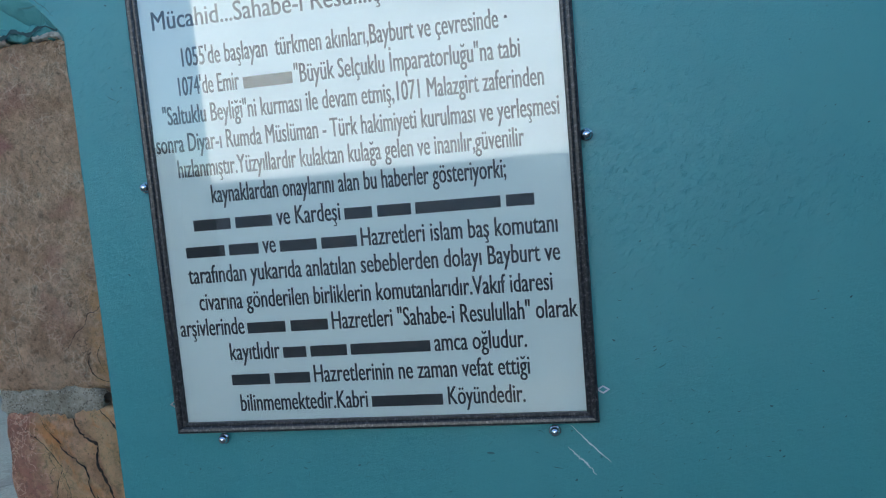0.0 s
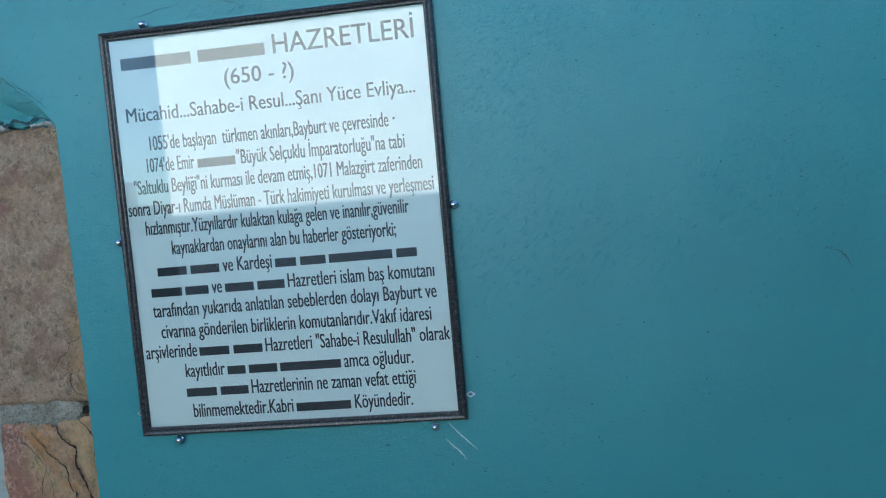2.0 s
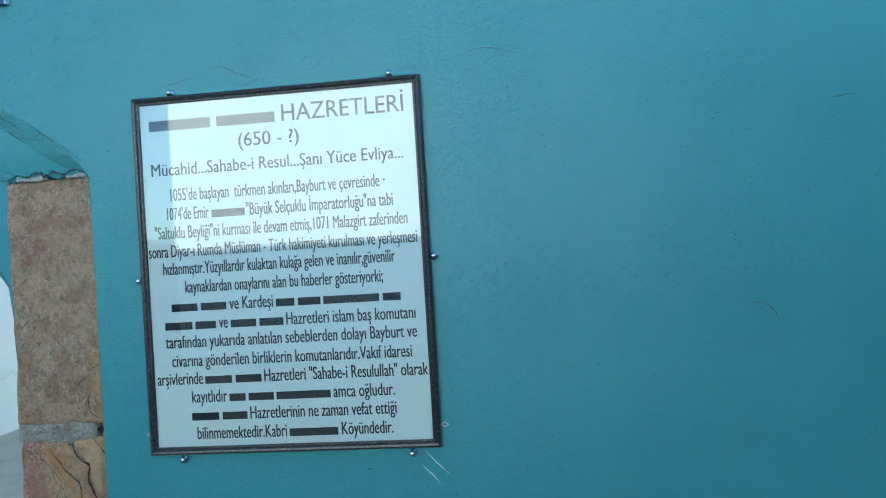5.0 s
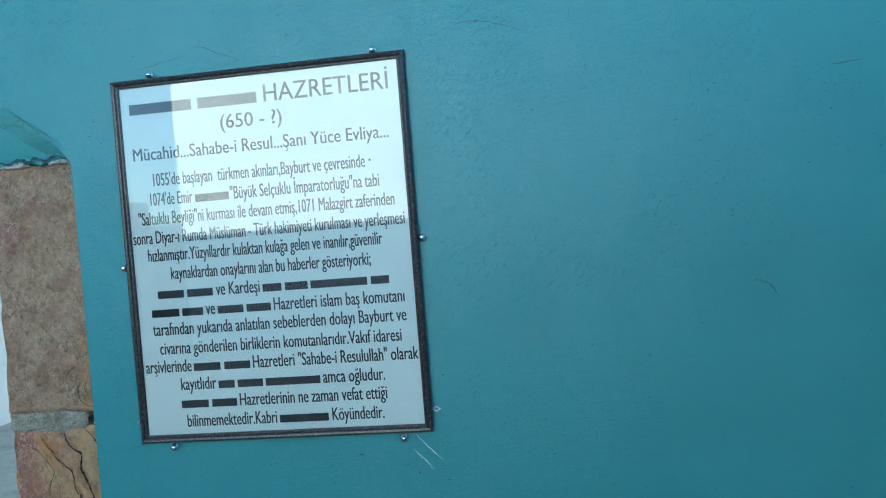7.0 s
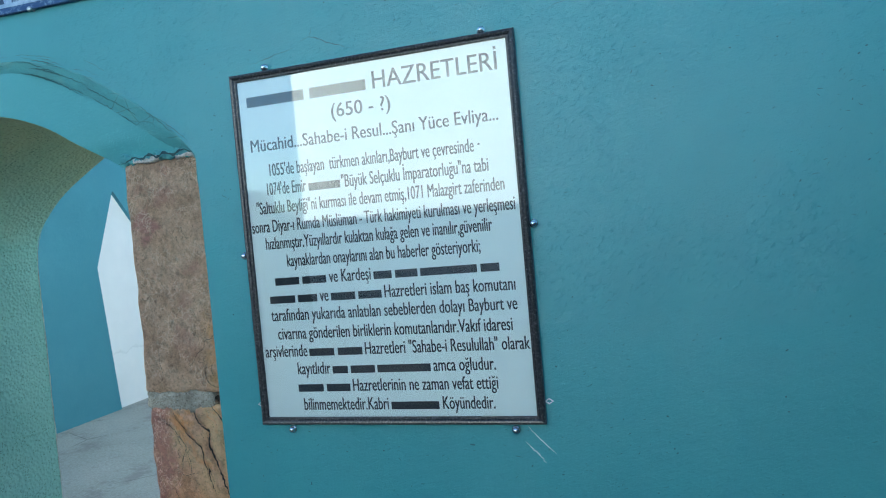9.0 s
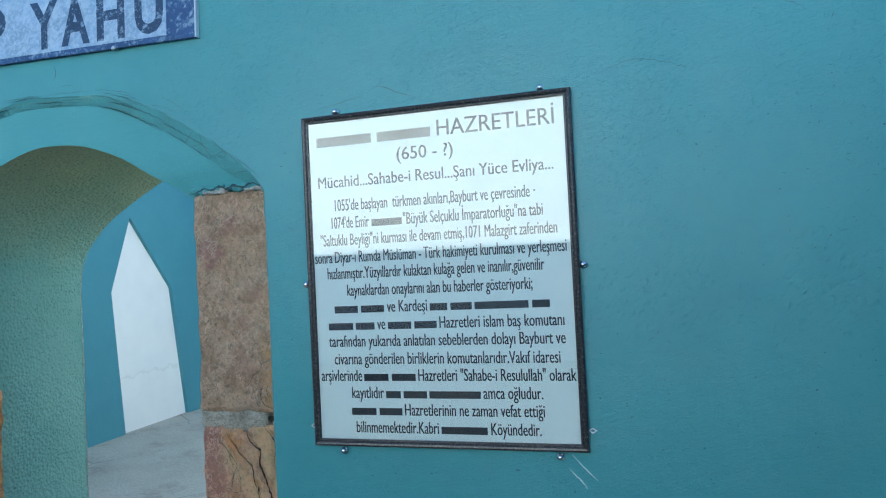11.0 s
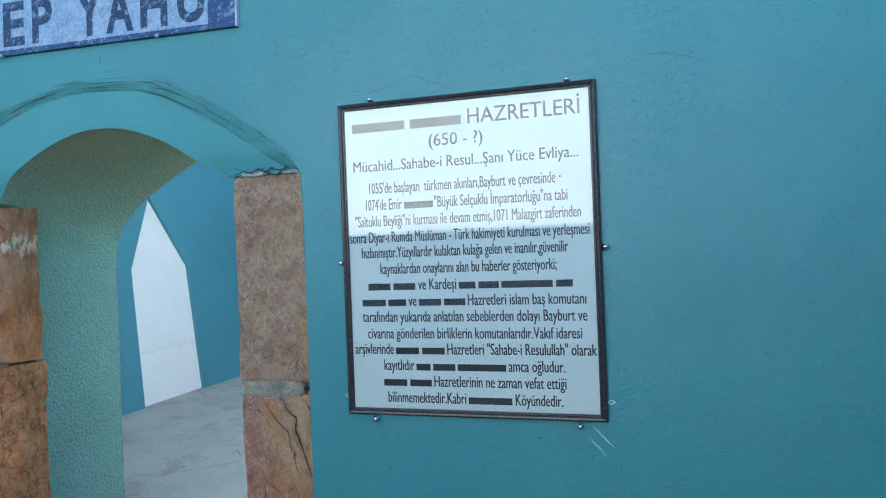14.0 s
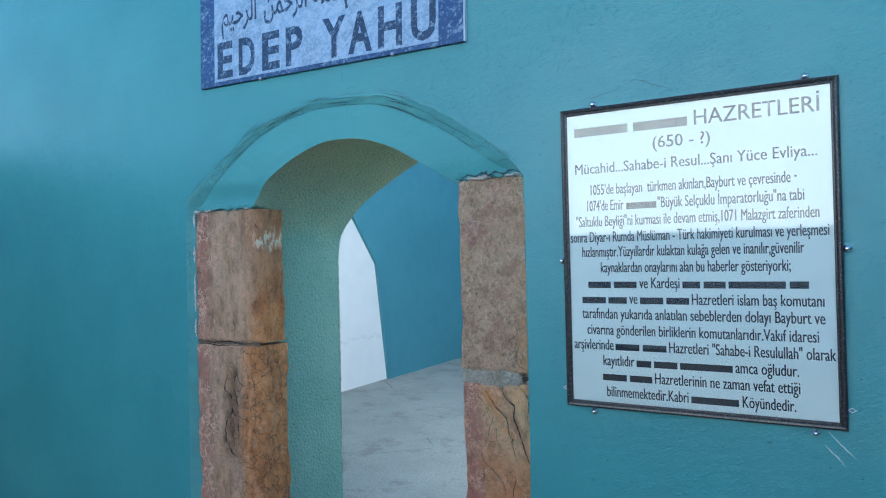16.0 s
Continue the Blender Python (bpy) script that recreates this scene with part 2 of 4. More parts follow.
        if kind == 2:
            wob = m.math("MULTIPLY", m.math("SUBTRACT", m.noise(16, 5, 0.7, m.coords((1.8, 1.8, 0.5))), 0.5), 0.22)
            high = m.math("ADD", m.axis(2), wob)
            lime = m.math("MULTIPLY", step(m, m.math("ADD", m.axis(0), m.math("MULTIPLY", wob, 0.3)), -1.915, 60), m.math("MULTIPLY", step(m, high, 1.41, 25), step(m, m.math("MULTIPLY", high, -1.0), -1.50, 40)))
            c = m.mix(m.math("MULTIPLY", lime, m.ramp(m.noise(34, 5, 0.7, m.coords((1.6, 1.6, 0.6))), (0.44, 0.0), (0.50, 1.0))), c, (0.86, 0.82, 0.76))
        else:
            seam = m.math("ABSOLUTE", m.math("ADD", m.axis(0), m.math("ADD", 2.045, m.math("MULTIPLY", m.math("SUBTRACT", m.noise(9, 6, 0.7), 0.5), 0.22))))
            gone = m.math("MULTIPLY", step(m, m.axis(2), 0.42, 12), step(m, m.math("MULTIPLY", m.axis(2), -1.0), -0.90, 16))
            rot = m.ramp(m.cells(30, "DISTANCE_TO_EDGE", warped(m, 0.2, 14, (1, 1, 0.45))), (0.0, 1.0), (0.10, 0.25), (0.3, 0.0))
            band = m.math("MULTIPLY", m.ramp(seam, (0.0, 1.0), (0.035, 0.7), (0.06, 0.0)), gone)
            c = m.mix(m.math("MULTIPLY", band, 0.45), c, (0.17, 0.12, 0.085))
            c = m.mix(m.math("MULTIPLY", m.math("MULTIPLY", band, rot), 0.45), c, (0.05, 0.032, 0.022))
            fine = m.ramp(m.cells(15, "DISTANCE_TO_EDGE", warped(m, 0.14, 11)), (0.0, 0.85), (0.035, 0.0))
            c = m.mix(m.math("MULTIPLY", fine, step(m, x, -2.08, 9)), c, (0.12, 0.065, 0.035))
            m.bump(m.ramp(seam, (0.0, 0.0), (0.06, 1.0)), 0.7, 0.02)
    flat = m.coords((1, 1, 0.45)) if kind >= 2 else m.coords((1, 1, 0.8), (0.3, 0.4, 0))
    c = m.mix(m.ramp(m.noise(24, 9, 0.8, flat), (0.52, 0.0), (0.56, 0.32)), c, (0.70, 0.50, 0.35))
    c = m.mix(m.ramp(m.noise(19, 9, 0.8, flat, 0.5), (0.38, 0.35), (0.44, 0.0)), c, (0.28, 0.14, 0.085))
    vein = m.ramp(m.cells(9, "DISTANCE_TO_EDGE", warped(m, 0.18, 10, (1.4, 1, 0.5) if kind >= 2 else (1, 1, 0.8))), (0.0, 0.7), (0.012, 0.0))
    c = m.mix(m.math("MULTIPLY", vein, m.ramp(m.noise(6, 4), (0.56, 0.0), (0.64, 1.0))), c, (0.09, 0.045, 0.03))
    pits = m.ramp(m.cells(85, co=m.coords((1, 1, 0.7))), (0.0, 0.8), (0.17, 0.0))
    c = m.mix(m.math("MULTIPLY", pits, m.ramp(m.noise(14, 4), (0.46, 0.0), (0.58, 1.0))), c, (0.11, 0.065, 0.045))
    c = m.mix(1.0, c, m.ramp(m.noise(120, 7, 0.8), (0.36, 0.68), (0.45, 1.0), (0.7, 1.0)), "MULTIPLY")
    c = m.mix(1.0, c, m.ramp(m.noise(28, 7, 0.78), (0.36, 0.75), (0.44, 1.0), (0.6, 1.1)), "MULTIPLY")
    m.colour(m.mix(1.0, c, ((1.36, 1.32, 1.15), (1.55, 1.38, 1.12))[kind] if kind < 2 else (1.40, 1.22, 1.04), "MULTIPLY"))
    m.bump(m.noise(14, 9, 0.75), 1.0, 0.03)
    m.bump(m.noise(60, 7, 0.78), 1.0, 0.010)
    return m.m


M_STONE = [stone_mat("jamb_stone_%s" % n, k) for k, n in enumerate(("mottled", "split", "arris", "seamed"))]


def simple(name, c1, c2, scale, rough, bump=0.2, dist=0.003, metal=0.0, spec=0.5):
    m = Mat(name, rough, metal, spec)
    m.colour(m.ramp(m.noise(scale, 6, 0.65), (0.32, c1), (0.68, c2)))
    if bump:
        m.bump(m.noise(scale * 5, 5, 0.65), bump, dist)
    return m.m




def mortar_mat():
    """Pale sandy mortar, pitted, with dark and light grit."""
    m = Mat("sandy_mortar", 0.95, 0, 0.2)
    c = m.ramp(m.noise(24, 6, 0.7), (0.34, (0.30, 0.25, 0.18)), (0.5, (0.47, 0.41, 0.31)), (0.66, (0.62, 0.56, 0.44)))
    c = m.mix(m.math("MULTIPLY", m.ramp(m.cells(210), (0.0, 1.0), (0.30, 0.8), (0.50, 0.0)), m.ramp(m.noise(70, 4, 0.7), (0.40, 0.0), (0.52, 0.9))), c, (0.16, 0.125, 0.09))
    c = m.mix(m.ramp(m.cells(115, co=m.coords((1, 1, 1), (0.5, 0.8, 0.2))), (0.0, 0.9), (0.24, 0.0)), c, (0.86, 0.82, 0.72))
    m.colour(c)
    m.bump(m.noise(95, 7, 0.8), 1.0, 0.008)
    return m.m


M_MORTAR = mortar_mat()
M_BEDDING = simple("brown_bedding", (0.20, 0.12, 0.075), (0.44, 0.29, 0.19), 70, 0.95, 0.9, 0.01)
M_WHITEWASH = simple("white_lime_crust", (0.34, 0.30, 0.25), (0.80, 0.75, 0.67), 85, 0.9, 0.7, 0.006)
M_GROUND = simple("grey_brown_pavement", (0.115, 0.105, 0.09), (0.18, 0.166, 0.14), 3, 0.9, 0.4, 0.01)
M_FACADE = simple("white_limewash", (0.75, 0.76, 0.77), (0.82, 0.83, 0.84), 2, 0.85, 0.2)
M_HILL = simple("dry_hill", (0.07, 0.08, 0.04), (0.14, 0.13, 0.07), 0.05, 0.95, 0)
M_RUBBLE = simple("rubble_stone", (0.10, 0.09, 0.08), (0.20, 0.18, 0.15), 5, 0.95, 0.6, 0.02)
M_CHROME = simple("bright_chrome", (0.75, 0.76, 0.78), (0.82, 0.83, 0.85), 30, 0.12, 0, 0, 1.0)
M_STEEL = simple("dull_zinc", (0.5, 0.51, 0.52), (0.62, 0.63, 0.64), 60, 0.35, 0.1, 0.0005, 1.0)
M_LIP_SHADOW = simple("painted_lip_shadow", (0.025, 0.055, 0.055), (0.05, 0.10, 0.10), 30, 0.9, 0)
M_RIMLINE = simple("grimy_hairline", (0.03, 0.09, 0.09), (0.06, 0.15, 0.145), 30, 0.9, 0)
M_CHIP_SHADE = simple("chip_and_relief_shade", (0.018, 0.085, 0.095), (0.045, 0.17, 0.18), 11, 0.9, 0)
M_JOINT = simple("dark_joint", (0.04, 0.03, 0.022), (0.09, 0.065, 0.045), 60, 0.95, 0.5, 0.005)
M_SCRATCH = simple("pale_scratch", (0.42, 0.56, 0.57), (0.66, 0.75, 0.76), 60, 0.8, 0)


def floor_mat():
    m = Mat("screed_floor", 0.75, 0, 0.3)
    c = m.ramp(m.noise(2.2, 6, 0.62), (0.3, (0.255, 0.25, 0.22)), (0.5, (0.355, 0.35, 0.313)), (0.72, (0.435, 0.43, 0.388)))
    c = m.mix(0.5, c, m.ramp(m.noise(55, 8, 0.8), (0.36, (0.24, 0.235, 0.205)), (0.5, (0.40, 0.395, 0.355)), (0.64, (0.56, 0.55, 0.50))))
    dirt = m.ramp(m.noise(3.2, 8, 0.75), (0.53, 0.0), (0.63, 0.55))
    c = m.mix(dirt, c, (0.22, 0.20, 0.18))
    crack = m.ramp(m.cells(1.1, "DISTANCE_TO_EDGE"), (0.0, 0.7), (0.008, 0.0))
    m.colour(m.mix(m.math("MULTIPLY", crack, m.ramp(m.noise(1.7, 3), (0.5, 0.0), (0.56, 1.0))), c, (0.10, 0.095, 0.09)))
    m.bump(m.noise(30, 5), 0.3, 0.004)
    return m.m


M_FLOOR = floor_mat()


def niche_mat():
    m = Mat("white_plaster", 0.7, 0, 0.3)
    c = m.ramp(m.noise(2.5, 5), (0.3, (0.76, 0.77, 0.78)), (0.7, (0.84, 0.84, 0.84)))
    stain = m.math("ABSOLUTE", m.math("SUBTRACT", m.math("ADD", m.axis(2), m.math("MULTIPLY", m.noise(5, 4), -0.25)), 0.33))
    m.colour(m.mix(m.math("MULTIPLY", m.ramp(stain, (0.0, 0.5), (0.02, 0.0)), m.noise(18, 4)), c, (0.45, 0.46, 0.47)))
    m.bump(m.noise(14, 5), 0.2, 0.006)
    return m.m


M_NICHE = niche_mat()
# pale only to reflect sunlight back into the court
M_BOUNCE = simple("pale_bounce_plaster", (0.46, 0.49, 0.48), (0.56, 0.58, 0.57), 9, 0.85, 0.4, 0.006)


def worn(name, colour, wear, amount, lo, hi):
    """Sun-bleached print: speckles and scuffs of the other colour."""
    m = Mat(name, 0.45, 0, 0.4)
    c = m.ramp(m.noise(6, 5, 0.6), (0.3, tuple(v * 0.85 for v in colour)), (0.7, tuple(min(1, v * 1.15) for v in colour)))
    a = m.ramp(m.noise(75, 6, 0.75), (lo, 0.0), (hi, amount))
    b = m.ramp(m.noise(26, 5, 0.7, m.coords((1, 1, 1.6), (0, 0.7, 0))), (lo, 0.0), (hi, amount))
    c = m.mix(a, c, wear)
    m.colour(m.mix(b, c, wear))
    m.bump(m.noise(90, 4), 0.15, 0.001)
    return m.m


M_BLUE = worn("faded_blue_print", (0.026, 0.075, 0.20), (0.34, 0.46, 0.60), 0.75, 0.54, 0.68)
M_PALE = worn("faded_pale_print", (0.27, 0.38, 0.54), (0.48, 0.58, 0.70), 0.85, 0.46, 0.64)
M_LETTER = worn("faded_blue_letter", (0.022, 0.052, 0.115), (0.27, 0.38, 0.52), 0.85, 0.55, 0.66)
M_BOARD = simple("white_board", (0.78, 0.84, 0.84), (0.82, 0.88, 0.88), 3, 0.5, 0)
M_INK = simple("black_ink", (0.012, 0.014, 0.022), (0.018, 0.02, 0.03), 40, 0.5, 0)
M_EDGE = simple("board_edge", (0.5, 0.55, 0.62), (0.65, 0.7, 0.76), 30, 0.6, 0)


def frame_mat():
    m = Mat("dark_wood_frame", 0.3, 0, 0.5)
    g = m.noise(170, 6, 0.78)
    c = m.ramp(g, (0.35, (0.012, 0.011, 0.011)), (0.52, (0.034, 0.031, 0.031)), (0.66, (0.16, 0.15, 0.15)))
    m.colour(c)
    m.bump(g, 0.25, 0.001)
    return m.m


M_FRAME = frame_mat()


def glass_mat():
    m = bpy.data.materials.new("picture_glass")
    m.use_nodes = True
    t = m.node_tree
    t.nodes.remove(t.nodes["Principled BSDF"])
    out = t.nodes["Material Output"]
    clear, gloss, mix, fres = (t.nodes.new(n) for n in ("ShaderNodeBsdfTransparent", "ShaderNodeBsdfGlossy", "ShaderNodeMixShader", "ShaderNodeFresnel"))
    fres.inputs["IOR"].default_value = 1.58
    gloss.inputs["Roughness"].default_value = 0.004
    clear.inputs["Color"].default_value = (0.97, 0.99, 0.985, 1)
    t.links.new(fres.outputs[0], mix.inputs[0])
    t.links.new(clear.outputs[0], mix.inputs[1])
    t.links.new(gloss.outputs[0], mix.inputs[2])
    t.links.new(mix.outputs[0], out.inputs["Surface"])
    return m


M_GLASS = glass_mat()


# ---------------------------------------------------------------- mesh helpers
def part(name, bm, material, parent=None, label=""):
    me = bpy.data.meshes.new(name)
    bm.to_mesh(me)
    bm.free()
    for m in material if isinstance(material, (list, tuple)) else [material]:
        me.materials.append(m)
    ob = new(name, me)
    ob.parent = parent
    if label:
        tagged(ob, label)
    return ob


def smooth(ob):
    for p in ob.data.polygons:
        p.use_smooth = True
    return ob


def box(bm, x0, x1, y0, y1, z0, z1):
    m = Matrix.Translation(((x0 + x1) / 2, (y0 + y1) / 2, (z0 + z1) / 2)) @ Matrix.Diagonal((x1 - x0, y1 - y0, z1 - z0, 1))
    return bmesh.ops.create_cube(bm, size=1, matrix=m)["verts"]


def box_bm(*dims, bevel=0.0):
    bm = bmesh.new()
    box(bm, *dims)
    if bevel:
        bmesh.ops.bevel(bm, geom=bm.edges[:], offset=bevel, segments=2, affect="EDGES")
    return bm


def thing(name, label, category, kind="", group="", at=(0, 0, 0)):
    ob = new(name)
    ob.empty_display_size = 0.05
    ob.location = at
    return tagged(ob, label, category, group, kind)


def resample(pts, n):
    """n points evenly along a polyline smoothed by Catmull-Rom."""
    p = [Vector(q) for q in pts]
    p = [2 * p[0] - p[1]] + p + [2 * p[-1] - p[-2]]
    dense = []
    for a, b, c, d in zip(p, p[1:], p[2:], p[3:]):
        for k in range(20):
            u = k / 20
            dense.append(0.5 * (2 * b + (c - a) * u + (2 * a - 5 * b + 4 * c - d) * u * u + (3 * b - a - 3 * c + d) * u ** 3))
    dense.append(p[-2])
    acc = [0.0]
    for a, b in zip(dense, dense[1:]):
        acc.append(acc[-1] + (b - a).length)
    out, j = [], 0
    for i in range(n):
        s = acc[-1] * i / (n - 1)
        while j < len(acc) - 2 and acc[j + 1] < s:
            j += 1
        f = (s - acc[j]) / max(acc[j + 1] - acc[j], 1e-9)
        out.append(dense[j].lerp(dense[j + 1], min(max(f, 0), 1)))
    return out


NS, NA = 26, 70


def profile(xl, xr, arch, bottom=0.0):
    """Left upright, arch, right upright as one row of (x, z)."""
    a = resample([(x, z) for x, z in arch], NA)
    left = [Vector((xl + (a[0].x - xl) * (i / NS) ** 4, bottom + (a[0].y - bottom) * i / NS)) for i in range(NS)]
    right = [Vector((xr + (a[-1].x - xr) * (1 - i / NS) ** 4, a[-1].y + (bottom - a[-1].y) * i / NS)) for i in range(1, NS + 1)]
    return left + a + right


def strip(rows, wobble=0.0, scale=8.0):
    """Quads between rows of 3D points, with lumps."""
    bm = bmesh.new()
    grid = []
    for j, row in enumerate(rows):
        inner = 0 < j < len(rows) - 1
        grid.append([bm.verts.new(Vector(p) + ((noise.noise_vector(Vector(p) * scale) + noise.noise_vector(Vector(p) * scale * 3.3) * 0.4) * wobble if inner else Vector())) for p in row])
    for r0, r1 in zip(grid, grid[1:]):
        for a, b, c, d in zip(r0, r0[1:], r1[1:], r1):
            bm.faces.new((a, b, c, d))
    return bm


def between(a, ya, b, yb, steps, ease=1.0):
    rows = []
    for i in range(steps + 1):
        u = i / steps
        v = u ** ease
        rows.append([(p.x + (q.x - p.x) * u, ya + (yb - ya) * v, p.y + (q.y - p.y) * u) for p, q in zip(a, b)])
    return rows


# ---------------------------------------------------------------- ground and surroundings
GROUND, FLOOR = -0.080, -0.074
bm = bmesh.new()
bmesh.ops.create_grid(bm, x_segments=8, y_segments=8, size=400)
bmesh.ops.translate(bm, verts=bm.verts, vec=(0, 0, GROUND))
tagged(part("ground", bm, M_GROUND), "grey-brown worn pavement before the tomb", "ground", kind="structure")

bm = bmesh.new()
for k in range(60):
    a0, a1 = radians(180 + k * 3), radians(183 + k * 3)
    rows = []
    for a in (a0, a1):
        h = 9 + 4 * noise.noise(Vector((math.cos(a) * 3, math.sin(a) * 3, 0)))
        d = Vector((math.cos(a), math.sin(a), 0))
        rows.append([bm.verts.new(d * 130 + Vector((0, 0, -1))), bm.verts.new(d * 170 + Vector((0, 0, h))), bm.verts.new(d * 230 + Vector((0, 0, h * 0.8)))])
    for i in range(2):
        bm.faces.new((rows[0][i], rows[1][i], rows[1][i + 1], rows[0][i + 1]))
tagged(part("backdrop", bm, M_HILL), "low dry hills far behind", "hill", kind="structure")

house = thing("white_building", "white limewashed building facing the tomb", "building", at=(0, -8, GROUND))
part("wall", box_bm(-4.5, 1.2, -5.0, 0.0, 0, 4.5), M_FACADE, house)
part("roof", box_bm(-4.7, 1.4, -5.2, 0.35, 4.5, 4.7, bevel=0.02), M_MORTAR, house, "grey flat roof slab with eaves")
for x0, x1 in ((-16, -4.52), (1.22, 14)):
    tagged(part("offcamera_wall", box_bm(x0, x1, -8.35, -8.0, GROUND, 1.85, bevel=0.03), M_RUBBLE), "low rubble stone wall outside the view", "wall", kind="structure")

# unseen wall, added to block sky light from the right end of the tomb wall
tagged(part("offcamera_wall", box_bm(2.75, 3.05, -8.0, -0.01, GROUND, 2.3, bevel=0.03), M_RUBBLE), "unseen rubble stone wall added to darken the right side", "wall", kind="structure")
# another unseen blocker, added to darken the tomb wall's lower left
tagged(part("offcamera_wall", box_bm(-5.3, -5.0, -8.0, -0.01, GROUND, 2.2, bevel=0.03), M_RUBBLE), "low rubble stone wall outside the view", "wall", kind="structure")

# ---------------------------------------------------------------- front wall with the arched doorway
H = 5.3
T = 0.68
OUTER = profile(-2.3265, -0.554, [(-2.3265, 1.64), (-2.272, 1.70), (-2.0402, 1.847), (-1.8579, 1.946), (-1.6855, 2.002), (-1.523, 2.028), (-1.3704, 2.029), (-1.2218, 2.02), (-1.1128, 2.003), (-0.9543, 1.944), (-0.8057, 1.86), (-0.7145, 1.797), (-0.6253, 1.725), (-0.554, 1.645)], GROUND)
INNER = profile(-2.279, -0.5699, [(-2.279, 1.615), (-2.1333, 1.725), (-1.9649, 1.845), (-1.7836, 1.938), (-1.5498, 1.995), (-1.3645, 1.998), (-1.1901, 1.98), (-1.0276, 1.922), (-0.8502, 1.82), (-0.6858, 1.705), (-0.5699, 1.625)], GROUND)
FRONT = profile(-1.8955, -0.8304, [(-1.9203, 1.60), (-1.8232, 1.705), (-1.6518, 1.802), (-1.4893, 1.855), (-1.3674, 1.862), (-1.2505, 1.847), (-1.1118, 1.798), (-1.0058, 1.738), (-0.9047, 1.679), (-0.8304, 1.632)], GROUND)
BACK = profile(-1.9401, -0.7958, [(-1.9401, 1.36), (-1.9104, 1.495), (-1.7766, 1.64), (-1.5884, 1.755), (-1.4101, 1.842), (-1.3506, 1.852), (-1.1921, 1.835), (-0.9939, 1.75), (-0.8453, 1.62), (-0.7958, 1.45)], FLOOR)
REC = 0.012


def sunk(z):
    """How far the arch face lies behind the wall: deeper down towards the jamb stones."""
    u = min(max((1.735 - z) / 0.085, 0.0), 1.0)
    return REC + 0.022 * u * u * (3 - 2 * u)



def face_round(bm, prof, y, x0, x1, z1, flip):
    """A wall face at y with the profile cut out of it."""
    def quad(*pts):
        vs = [bm.verts.new((x, y, z)) for x, z in (pts[::-1] if flip else pts)]
        bm.faces.new(vs)
    quad((x0, GROUND), (prof[0].x, GROUND), (prof[0].x, z1), (x0, z1))
    quad((prof[-1].x, GROUND), (x1, GROUND), (x1, z1), (prof[-1].x, z1))
    for a, b in zip(prof, prof[1:]):
        if b.x - a.x > 1e-5:
            quad((a.x, a.y), (b.x, b.y), (b.x, z1), (a.x, z1))


bm = bmesh.new()
face_round(bm, OUTER, 0.0, -14, 9, H, False)
for q in (((-14, 0, H), (9, 0, H), (9, T, H), (-14, T, H)), ((-14, 0, GROUND), (-14, 0, H), (-14, T, H), (-14, T, GROUND)), ((9, 0, GROUND), (9, T, GROUND), (9, T, H), (9, 0, H))):
    bm.faces.new([bm.verts.new(p) for p in q])
bmesh.ops.remove_doubles(bm, verts=bm.verts, dist=1e-5)
wall = tagged(part("wall_front", bm, M_WALL), "teal oil-painted plaster wall of the tomb", "wall", kind="structure")
rim_rows = [[(x, sunk(z) * j / 8, z) for x, _, z in row] for j, row in enumerate(between(OUTER, 0.0, INNER, REC, 8))]
smooth(part("door_rim", strip(rim_rows, 0.006, 17), M_RIM, wall, "lumpy cracked plaster rim round the doorway"))
# unseen back of the wall, kept pale as a reflector for the court
bm = bmesh.new()
face_round(bm, BACK, T, -14, 9, H, True)
part("court_bounce_face", bm, M_BOUNCE, wall, "unseen court side, pale to bounce light inside")
ARCHED = range(NS, NS + NA)
arch_rows = [[(x, sunk(z) if i in ARCHED else 0.045, z) for i, (x, y, z) in enumerate(row)] for row in between(INNER, REC, FRONT, REC, 6)]
smooth(part("arch_face", strip(arch_rows, 0.004, 9), M_BAND, wall, "light teal plaster arch face"))
reveal_rows = [[(x, max(y, sunk(z)) if i in ARCHED else max(y, 0.10), z) for i, (x, y, z) in enumerate(row)] for row in between(FRONT, REC, BACK, T, 14)]
smooth(part("reveal", strip(reveal_rows, 0.006, 7), M_STUCCO, wall, "coarse green and olive stucco reveal"))
part("door_sill", box_bm(-1.99, -0.78, 0.04, T, GROUND - 0.05, FLOOR), M_FLOOR, wall, "grey screed threshold")


def jagged(pts, width, jitter, seed, y=-0.0012, steps=10):
    """A hairline on the wall face: a ragged ribbon."""
    rnd = random.Random(seed)
    bm = bmesh.new()
    row = resample(pts, steps * (len(pts) - 1) + 1)
    prev = None
    for i, p in enumerate(row):
        q = p + Vector((rnd.uniform(-1, 1), rnd.uniform(-1, 1))) * jitter
        t = (row[min(i + 1, len(row) - 1)] - row[max(i - 1, 0)]).normalized()
        taper = min(1.0, 0.18 + 2.6 * min(i, len(row) - 1 - i) / len(row))
        swell = 0.42 + 0.30 * noise.noise(Vector((seed * 1.7, i * 0.35, 0.0)))
        n = Vector((-t.y, t.x)) * width * swell * rnd.uniform(0.8, 1.2) * taper
        cur = [bm.verts.new((q.x + s * n.x, y, q.y + s * n.y)) for s in (-1, 1)]
        if prev:
            bm.faces.new((prev[0], cur[0], cur[1], prev[1]))
        prev = cur
    return bm


